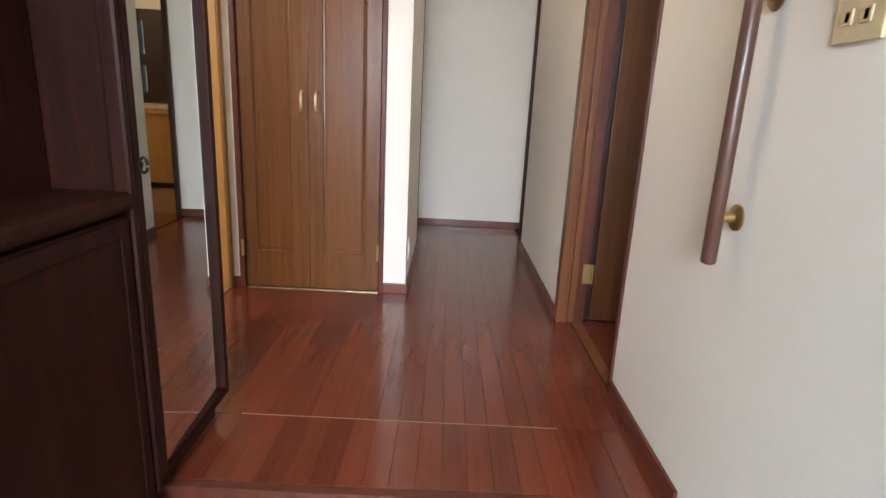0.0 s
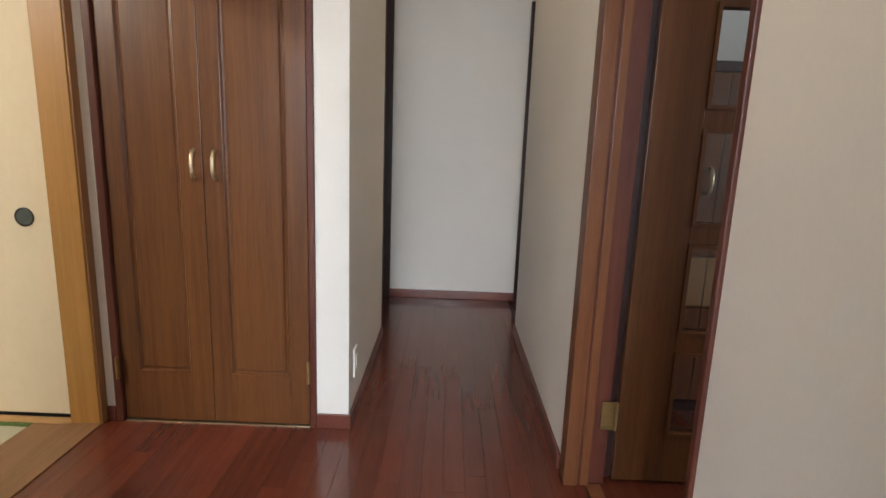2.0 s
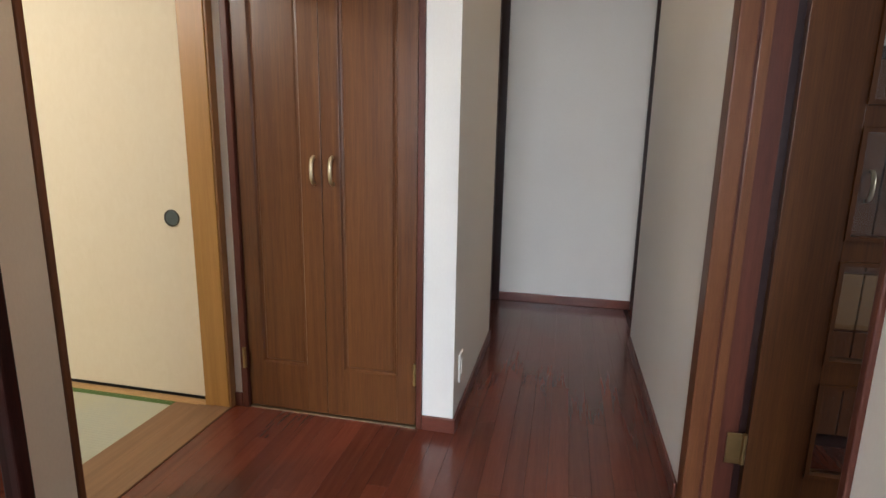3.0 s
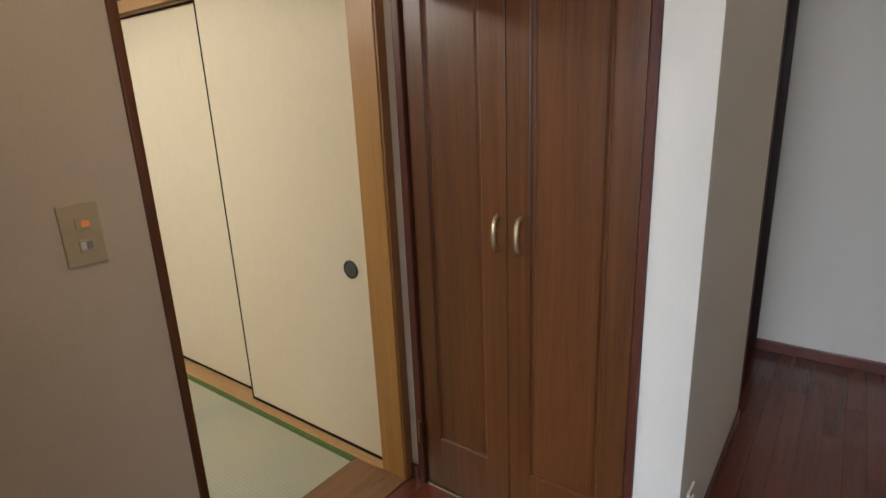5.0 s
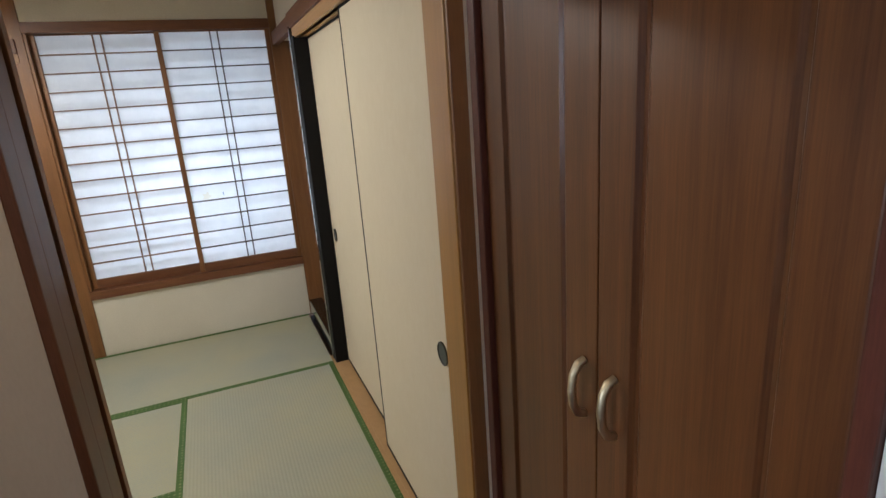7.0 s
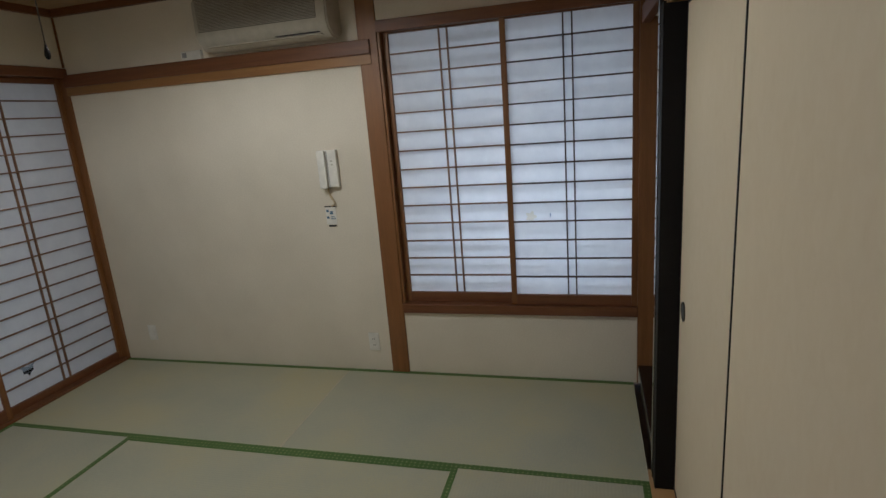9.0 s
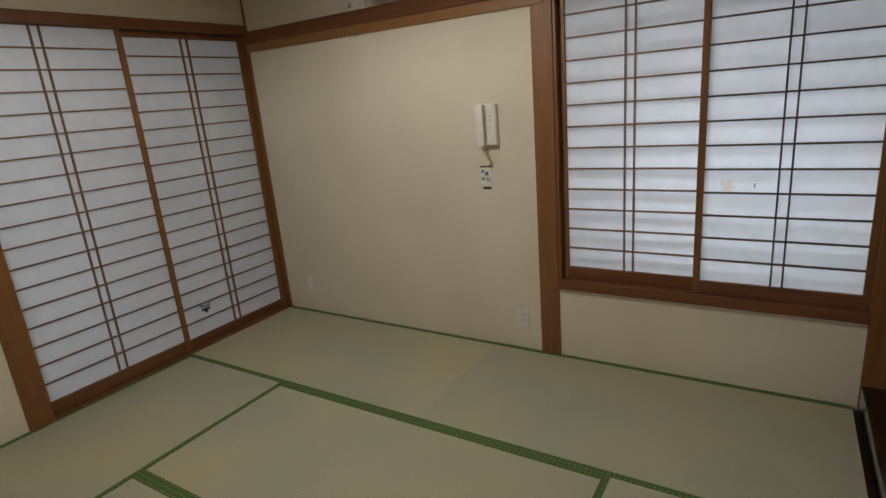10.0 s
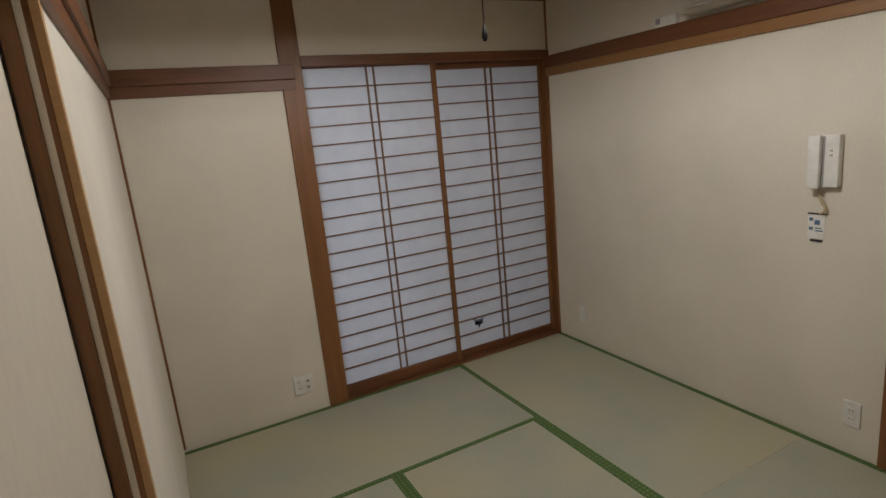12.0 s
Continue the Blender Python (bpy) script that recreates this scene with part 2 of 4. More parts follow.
STRAW = plain("pale straw", (0.52, 0.48, 0.36), 0.75)
MIRROR, _nt, _b = base_material("mirror", 0.015, 1.0)
_b.inputs["Base Color"].default_value = (0.80, 0.84, 0.83, 1)
GLASS, _nt, _b = base_material("window glass", 0.02)
_b.inputs["Base Color"].default_value = (0.92, 0.95, 0.95, 1)
_b.inputs["Transmission Weight"].default_value = 1.0
_b.inputs["IOR"].default_value = 1.45
AMBER, _nt, _b = base_material("amber pilot lamp", 0.4)
_b.inputs["Base Color"].default_value = (0.8, 0.25, 0.05, 1)
_b.inputs["Emission Color"].default_value = (1.0, 0.30, 0.05, 1)
_b.inputs["Emission Strength"].default_value = 0.4


# ---- building helpers ----
def box(bm, x0, x1, y0, y1, z0, z1, bevel=0.0):
    made = bmesh.ops.create_cube(bm, size=1.0)["verts"]
    for v in made:
        v.co = Vector((x0 + (v.co.x + 0.5) * (x1 - x0), y0 + (v.co.y + 0.5) * (y1 - y0), z0 + (v.co.z + 0.5) * (z1 - z0)))
    if bevel:
        edges = list({e for v in made for e in v.link_edges})
        bmesh.ops.bevel(bm, geom=edges, offset=bevel, segments=2, affect="EDGES", profile=0.6)


def rod(bm, p0, p1, r0, r1=None, seg=20):
    p0, p1 = Vector(p0), Vector(p1)
    d = p1 - p0
    m = Matrix.Translation((p0 + p1) / 2) @ d.to_track_quat("Z", "Y").to_matrix().to_4x4()
    bmesh.ops.create_cone(bm, cap_ends=True, segments=seg, radius1=r0, radius2=r0 if r1 is None else r1, depth=d.length, matrix=m)


def tube(bm, points, radius, seg=8):
    """A bent tube through the points."""
    pts = [Vector(p) for p in points]
    rings = []
    for i, p in enumerate(pts):
        d = (pts[min(i + 1, len(pts) - 1)] - pts[max(i - 1, 0)]).normalized()
        side = d.orthogonal().normalized() if i == 0 else (side - d * side.dot(d)).normalized()
        up = d.cross(side)
        rings.append([bm.verts.new(p + radius * (math.cos(a) * side + math.sin(a) * up)) for a in (2 * math.pi * k / seg for k in range(seg))])
    for a, b in zip(rings, rings[1:]):
        for k in range(seg):
            bm.faces.new((a[k], a[(k + 1) % seg], b[(k + 1) % seg], b[k]))
    bm.faces.new(rings[0][::-1])
    bm.faces.new(rings[-1])


def lathe(bm, centre, axis, profile, seg=28):
    """Profile rows (along, radius) turned round axis through centre."""
    axis = Vector(axis).normalized()
    u = axis.orthogonal().normalized()
    w = axis.cross(u)
    rings = [[bm.verts.new(Vector(centre) + axis * a + r * (math.cos(t) * u + math.sin(t) * w)) for t in (2 * math.pi * k / seg for k in range(seg))] for a, r in profile]
    for a, b in zip(rings, rings[1:]):
        for k in range(seg):
            bm.faces.new((a[k], a[(k + 1) % seg], b[(k + 1) % seg], b[k]))
    bm.faces.new(rings[0][::-1])
    bm.faces.new(rings[-1])


def mesh_object(name, bm, material, smooth=False):
    bmesh.ops.recalc_face_normals(bm, faces=bm.faces[:])
    data = bpy.data.meshes.new(name)
    bm.to_mesh(data)
    bm.free()
    data.materials.append(material)
    if smooth:
        data.polygons.foreach_set("use_smooth", [True] * len(data.polygons))
        data.set_sharp_from_angle(angle=radians(40))
    return new(name, data)


def part(name, bm, material, parent, label="", smooth=False):
    ob = mesh_object(name, bm, material, smooth)
    ob.parent = parent
    if parent.parent is None:
        ob.matrix_parent_inverse = parent.matrix_basis.inverted()
    return tagged(ob, label)


def thing(name, place, label, category, group="", kind=""):
    ob = new(name)
    ob.location = place
    ob.empty_display_size = 0.1
    return tagged(ob, label, category, group, kind)


def boxes(*rows, bevel=0.0):
    bm = bmesh.new()
    for r in rows:
        box(bm, *r, bevel=bevel)
    return bm


def structure(name, material, *rows, bevel=0.0, label="", category=""):
    return tagged(mesh_object(name, boxes(*rows, bevel=bevel), material), label, category or "structure", kind="structure")


def wall(name, material, rows, label):
    for r in rows:
        structure(name, material, r, label=label, category="wall")


# ---- plan ----
ZC = 2.40          # ceilings
WX, EX = -3.40, -0.765   # tatami room, west and east faces
SY, NY = -0.475, 3.09    # tatami room, shoji and fusuma planes
BY = 3.11          # closet front
PX = 0.474         # corridor, west face
CX = 1.282         # corridor, east face
HX = 1.350         # hall, east face
HW = -0.455        # hall, west face
EY = 5.00          # corridor end
GY = 1.44          # step into the entrance

# ---- walls: hall and corridor ----
wall("wall_hall_east", HALL_WALL, [(HX, HX + 0.1, -1.1, 2.075, -0.3, ZC)], "off-white textured wallpaper wall beside the entrance step")
wall("wall_over_side_door", HALL_WALL, [(HX, HX + 0.1, 2.075, 2.80, 2.08, ZC)], "off-white wallpaper above the open glazed door")
wall("wall_corridor_east", HALL_WALL, [(CX, CX + 0.255, 2.86, 4.30, 0, ZC)], "off-white wallpaper wall of the corridor")
wall("wall_corridor_west", HALL_WALL, [(0.347, PX, BY, 4.17, 0, ZC)], "off-white wallpaper pier beside the closet")
wall("wall_over_closet", HALL_WALL, [(-0.43, 0.347, BY, BY + 0.09, 2.06, ZC)], "off-white wallpaper above the folding closet doors")
wall("wall_closet_strip", HALL_WALL, [(-0.495, -0.458, BY - 0.006, BY + 0.06, 0, ZC)], "narrow off-white wallpaper strip between post and closet")
wall("wall_corridor_end", HALL_WALL, [(0.436, 1.352, EY, EY + 0.1, 0, ZC), (1.40, 2.65, EY, EY + 0.1, 2.05, ZC), (2.5, 2.65, EY, EY + 0.1, 0, 2.05), (-0.4, 0.30, EY, EY + 0.1, 2.05, ZC), (0.30, 0.436, EY, EY + 0.1, 2.081, ZC), (1.352, 1.40, EY, EY + 0.1, 2.081, ZC)], "off-white wallpaper wall closing the corridor")
wall("wall_cross_passage", HALL_WALL, [(-0.5, -0.4, 4.17, EY + 0.1, 0, ZC), (2.65, 2.75, 4.30, EY + 0.1, 0, ZC), (-0.5, 0.347, 4.07, 4.17, 0, ZC), (CX + 0.255, 2.75, 4.20, 4.30, 0, ZC)], "off-white wallpaper walls of the cross passage")
wall("wall_hall_west", WARM_LIT_WALL, [(HW - 0.10, HW, -1.1, 2.268, -0.3, ZC)], "hall wallpaper wall with the light switch, tinted beige for warm light")
wall("wall_over_entry", WARM_LIT_WALL, [(HW - 0.10, HW, 2.275, 3.06, 1.92, ZC)], "hall wallpaper above the tatami room entry, tinted beige for warm light")
wall("wall_entrance", HALL_WALL, [(-0.56, 0.0, -1.1, -1.0, -0.3, ZC), (1.2, 1.5, -1.1, -1.0, -0.3, ZC), (0.0, 1.2, -1.1, -1.0, 2.05, ZC)], "off-white wallpaper wall around the entrance door")
wall("wall_closet_inside", HALL_WALL, [(-0.48, PX - 0.085, 3.75, 3.80, 0, ZC)], "plain back wall of the closet")
structure("ceiling_hall", CEILING_HALL, (-0.56, 2.75, -1.1, EY + 0.1, ZC, ZC + 0.08), label="off-white papered hall ceiling", category="ceiling")

# entrance: lower tiled floor, front edge of the step
structure("floor_entrance", TILE, (-0.56, 1.5, -1.1, GY, -0.36, -0.28), label="grey tiled entrance floor below the step", category="floor")
structure("step_edge", TRIM_WOOD, (HW, HX, GY, GY + 0.035, -0.28, 0.0), bevel=0.004, label="dark red wooden edge of the entrance step", category="step")

# ---- walls: tatami room ----
wall("wall_west", ROOM_WALL, [(WX - 0.12, WX, SY - 0.1, 1.60, 0, ZC), (WX - 0.12, WX, 1.60, 3.10, 0, 0.41), (WX - 0.12, WX, 1.60, 3.10, 2.09, ZC), (WX - 0.12, WX, 3.10, 3.95, 0, ZC)], "beige plaster-look wall with the shoji window")
wall("wall_south", ROOM_WALL, [(WX, -1.60, SY - 0.12, SY, 2.04, ZC), (-1.60, EX + 0.1, SY - 0.12, SY, 0, ZC)], "beige plaster-look wall beside the tall shoji")
wall("wall_east", ROOM_WALL, [(EX, EX + 0.1, SY, 1.455, 0, ZC), (EX, EX + 0.1, 1.455, 3.06, 2.0, ZC)], "beige plaster-look wall in the tatami room")
wall("wall_north", ROOM_WALL, [(-2.49, EX + 0.28, NY + 0.03, NY + 0.12, 2.0, ZC), (WX, -2.49, NY + 0.03, NY + 0.12, 1.95, ZC)], "beige plaster-look wall above the fusuma")
wall("wall_alcove", ROOM_WALL, [(WX, -2.49, 3.85, 3.95, 0, ZC), (-2.49, -2.44, NY + 0.09, 3.95, 0, ZC)], "beige plaster-look walls of the alcove")
wall("wall_behind_fusuma", ROOM_WALL, [(-2.44, -0.5, 3.80, 3.95, 0, ZC), (-0.56, -0.485, 3.16, 3.80, 0, ZC)], "plain inner wall of the closet")
structure("ceiling_tatami_room", CEILING_ROOM, *[(WX - 0.1 + 0.34 * i, WX - 0.1 + 0.34 * i + 0.337, SY - 0.1, 3.95, ZC, ZC + 0.05) for i in range(9)], label="brown board ceiling of the tatami room", category="ceiling")
structure("ceiling_trim", FRAME_WOOD_X, (WX, WX + 0.03, SY, NY, ZC - 0.045, ZC), (EX - 0.03, EX, SY, NY, ZC - 0.045, ZC), (WX + 0.03, EX - 0.03, SY, SY + 0.03, ZC - 0.045, ZC), (WX + 0.03, EX - 0.03, NY - 0.0, NY + 0.03, ZC - 0.045, ZC), label="brown wooden ceiling edge moulding", category="trim")
structure("floor_tatami_base", SILL_WOOD, (WX - 0.12, HW - 0.02, SY - 0.12, 3.95, -0.10, -0.05), label="timber sub-floor under the mats", category="floor")

# posts and rails of the tatami room
def post(name, material, rows, label, bevel=0.003):
    return structure(name, material, *rows, bevel=bevel, label=label, category="post")


post("post_west", FRAME_WOOD, [(WX - 0.06, WX + 0.012, 1.597, 1.708, 0, ZC - 0.045)], "brown cedar post beside the shoji window")
post("post_alcove", FRAME_WOOD, [(WX - 0.06, WX + 0.016, 3.072, 3.20, 0, ZC)], "brown cedar corner post between window and alcove")
post("post_south", FRAME_WOOD, [(-1.705, -1.588, SY - 0.06, SY + 0.012, 0, ZC - 0.045)], "brown cedar post beside the tall shoji")
post("post_corner_strip", FRAME_WOOD, [(EX - 0.012, EX, SY, SY + 0.012, 0.02, ZC - 0.045)], "thin brown cedar corner strip")
post("post_west_corner", FRAME_WOOD, [(WX, WX + 0.012, SY, SY + 0.010, 2.05, ZC - 0.045)], "thin brown cedar corner strip")
post("post_entry_north", POST_WOOD, [(-0.620, -0.505, 3.062, 3.18, 0, 2.35)], "honey-coloured cedar post beside the fusuma")
post("post_entry_trim", FRAME_WOOD, [(-0.505, -0.495, 3.066, 3.16, 0, 2.35)], "brown trim on the honey-coloured post")
post("post_alcove_black", BLACK_LACQUER, [(-2.585, -2.545, 3.066, 3.16, 0, 1.94)], "polished black lacquered alcove post", 0.006)
post("post_alcove_inner", BLACK_FRAME, [(-2.545, -2.475, 3.070, 3.185, 0, 1.88)], "matt black post edge beside the fusuma", 0.002)


def picture_rail(name, x0, x1, y0, y1, axis):
    """Nageshi: a brown board with a strip under it, paler on the north and west rails; axis is the way it faces."""
    rail = thing(name, ((x0 + x1) / 2, (y0 + y1) / 2, 1.87), "brown cedar wall rail with a strip below, paler on north and west", "wall rail", kind="structure")
    part("rail_board", boxes((x0, x1, y0, y1, 1.925, 2.003), bevel=0.004), FRAME_WOOD_X, rail, "brown cedar board")
    d = 0.012
    s = {"+x": (x0, x1 - d, y0, y1), "-x": (x0 + d, x1, y0, y1), "+y": (x0, x1, y0, y1 - d), "-y": (x0, x1, y0 + d, y1)}[axis]
    part("rail_strip", boxes((*s, 1.872, 1.925), bevel=0.002), LIGHT_WOOD_X if axis == "-y" else (HONEY_WOOD_X if axis == "+x" else FRAME_WOOD_X), rail, "cedar strip, paler on the north and west rails")
    return rail


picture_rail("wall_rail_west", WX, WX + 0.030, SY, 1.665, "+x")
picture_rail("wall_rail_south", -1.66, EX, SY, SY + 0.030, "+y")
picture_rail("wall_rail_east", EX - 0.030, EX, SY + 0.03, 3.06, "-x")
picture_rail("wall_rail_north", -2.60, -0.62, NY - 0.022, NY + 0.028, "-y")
structure("wall_rail_alcove", FRAME_WOOD_X, (WX, -2.60, NY - 0.01, NY + 0.03, 1.925, 2.003), bevel=0.003, label="brown cedar beam over the alcove", category="wall rail")

# alcove: black front beam and red board
structure("alcove_beam", BLACK_LACQUER, (WX, -2.60, 3.075, 3.17, 0, 0.115), bevel=0.005, label="black lacquered beam along the alcove", category="beam")
structure("alcove_floor", RED_BOARD, (WX, -2.44, 3.17, 3.85, 0.05, 0.10), label="polished red board alcove floor", category="floor")
structure("fusuma_sill", LIGHT_WOOD_X, (-2.60, -0.62, 3.055, 3.075, -0.05, 0.004), (-2.475, -0.62, 3.075, 3.19, -0.05, 0.006), label="pale wooden sill under the fusuma", category="sill")
structure("fusuma_lintel", LIGHT_WOOD_X, (-2.475, -0.62, 3.095, 3.19, 1.872, 1.925), label="pale wooden lintel over the fusuma", category="lintel")


# ---- fusuma ----
def round_pull(parent, centre, axis, r=0.036):
    bm = bmesh.new()
    lathe(bm, centre, axis, [(-0.002, r), (0.003, r), (0.004, r * 0.9), (0.001, r * 0.84), (-0.0015, r * 0.8)])
    pull = part("round_pull", bm, DARK_METAL, parent, "recessed dark metal round pull", True)
    bm = bmesh.new()
    rod(bm, Vector(centre) - Vector(axis) * 0.001, Vector(centre) + Vector(axis) * 0.0015, r * 0.82, seg=28)
    part("pull_dish", bm, STEEL, pull, "grey dish")


def fusuma(x0, x1, y, z0, z1, pull_x, label):
    f = thing("fusuma", ((x0 + x1) / 2, y, z0), label, "sliding door", "fusuma of the closet")
    part("panel", boxes((x0 + 0.008, x1 - 0.008, y, y + 0.018, z0 + 0.012, z1 - 0.012)), FUSUMA, f)
    t = 0.008
    part("stile", boxes((x0, x0 + t, y - 0.002, y + 0.021, z0, z1)), BLACK_FRAME, f, "thin black frame")
    part("stile", boxes((x1 - t, x1, y - 0.002, y + 0.021, z0, z1)), BLACK_FRAME, f, "thin black frame")
    part("rail", boxes((x0 + t, x1 - t, y - 0.002, y + 0.021, z0, z0 + 0.014)), BLACK_FRAME, f, "thin black frame")
    part("rail", boxes((x0 + t, x1 - t, y - 0.002, y + 0.021, z1 - 0.012, z1)), BLACK_FRAME, f, "thin black frame")
    round_pull(f, (pull_x, y - 0.001, 0.818), (0, -1, 0))
    return f


fusuma(-1.535, -0.612, 3.098, 0.008, 1.874, -0.740, "cream paper fusuma with black frame, front leaf of the closet")
fusuma(-2.475, -1.47, 3.146, 0.008, 1.874, -2.385, "cream paper fusuma with black frame, rear leaf of the closet")

# the entry's own sliding leaf, pushed back beside the wall
leaf = thing("sliding_door", (-0.685, 1.88, 0.0), "cream paper sliding door pushed fully open", "sliding door")
part("panel", boxes((-0.704, -0.682, 1.485, 2.250, 0.012, 1.86)), LEAF_PAPER, leaf)
part("stile", boxes((-0.708, -0.678, 2.250, 2.272, 0.0, 1.87), bevel=0.002), FRAME_WOOD, leaf, "brown wooden edge")
# darker than the other stile: the adjoining gap's shade is in its colour
part("stile", boxes((-0.702, -0.680, 1.462, 1.485, 0.0, 1.87), bevel=0.002), TRIM_WOOD, leaf, "brown wooden edge")
structure("entry_frame_south", FRAME_WOOD, (-0.757, -0.746, 1.455, 1.477, 0, 1.872), (-0.734, -0.707, 1.455, 1.478, 0, 1.872), bevel=0.002, label="brown cedar jamb inside the entry", category="door frame")
structure("entry_frame_strip", ROOM_WALL, (-0.746, -0.734, 1.455, 1.474, 0, 1.872), (-0.764, -0.60, 1.36, 1.454, 0, 1.872), label="narrow plaster strip inside the entry", category="door frame")
structure("entry_frame_light", LIGHT_WOOD_X, (EX - 0.006, -0.757, 1.450, 1.480, 0, 1.872), label="pale cedar edge strip", category="door frame")
structure("wall_pocket", ROOM_WALL, (-0.612, HW - 0.10, SY, 2.20, 0, ZC), label="plain wall behind the open sliding door", category="wall")
structure("entry_jamb", CASE_WOOD, (-0.612, -0.60, 2.20, 2.272, 0, 1.92), (-0.592, -0.515, 2.20, 2.285, 0, 1.92), bevel=0.003, label="brown wooden jamb of the tatami room entry", category="door frame")
structure("entry_casing", CASE_WOOD, (-0.515, HW + 0.010, 2.266, 2.286, 0, 1.95), bevel=0.004, label="dark red casing at the tatami room entry", category="door frame")
structure("entry_lintel", FRAME_WOOD_X, (EX, -0.505, 2.272, 3.062, 1.872, 1.93), label="brown wooden lintel of the entry", category="lintel")
structure("entry_threshold", SILL_WOOD, (-0.655, -0.583, 2.20, 3.062, -0.05, 0.004), (-0.581, -0.50, 2.20, 3.075, -0.05, 0.006), bevel=0.002, label="worn wooden threshold between hall and mats", category="threshold")
structure("threshold_tatami", SILL_WOOD, (EX - 0.003, -0.655, 1.40, 3.06, -0.05, 0.001), label="pale wooden track board beside the mats", category="threshold")


# ---- tatami ----
def tatami(x0, x1, y0, y1, label):
    long_y = (y1 - y0) > (x1 - x0)
    mat = thing("tatami_mat", ((x0 + x1) / 2, (y0 + y1) / 2, -0.05), label, "tatami mat", "six tatami mats")
    g, h = 0.0005, 0.030
    part("rush_surface", boxes((x0 + g, x1 - g, y0 + g, y1 - g, -0.05, 0.0), bevel=0.002), TATAMI_Y if long_y else TATAMI_X, mat)
    for a in (0, 1):
        if long_y:
            r = (x0 + g - 0.0005, x0 + h, y0 + g, y1 - g) if a == 0 else (x1 - h, x1 - g + 0.0005, y0 + g, y1 - g)
        else:
            r = (x0 + g, x1 - g, y0 + g - 0.0005, y0 + h) if a == 0 else (x0 + g, x1 - g, y1 - h, y1 - g + 0.0005)
        part("cloth_border", boxes((*r, -0.04, 0.0022), bevel=0.0008), HERI, mat, "green cloth border with pale motif")

    if long_y:
        for e0, e1 in ((y0 + g, y0 + 0.004), (y1 - 0.004, y1 - g)):
            part("end_seam", boxes((x0 + h, x1 - h, e0, e1, -0.02, 0.0010)), STRAW, mat, "pale straw seam")


XA, XB = -2.492, -1.650
tatami(WX, XA, SY, 1.296, "faded rush tatami mat with green border under the intercom")
tatami(WX, XA, 1.296, 3.055, "faded rush tatami mat with green border under the window")
tatami(XA, EX, SY, 0.412, "faded rush tatami mat with green border along the tall shoji")
tatami(XA, XB, 0.412, 2.200, "faded rush tatami mat with green border mid-room")
tatami(XB, EX, 0.412, 2.200, "faded rush tatami mat with green border by the entry wall")
tatami(XA, EX, 2.200, 3.055, "faded rush tatami mat with green border along the fusuma")


# ---- shoji ----
def frame_axes(axis):
    """Maps (along, depth, z) to world for a sash in a west or a south wall."""
    if axis == "x":
        return lambda a0, a1, d0, d1, z0, z1: (a0, a1, d0, d1, z0, z1)
    return lambda a0, a1, d0, d1, z0, z1: (d0, d1, a0, a1, z0, z1)


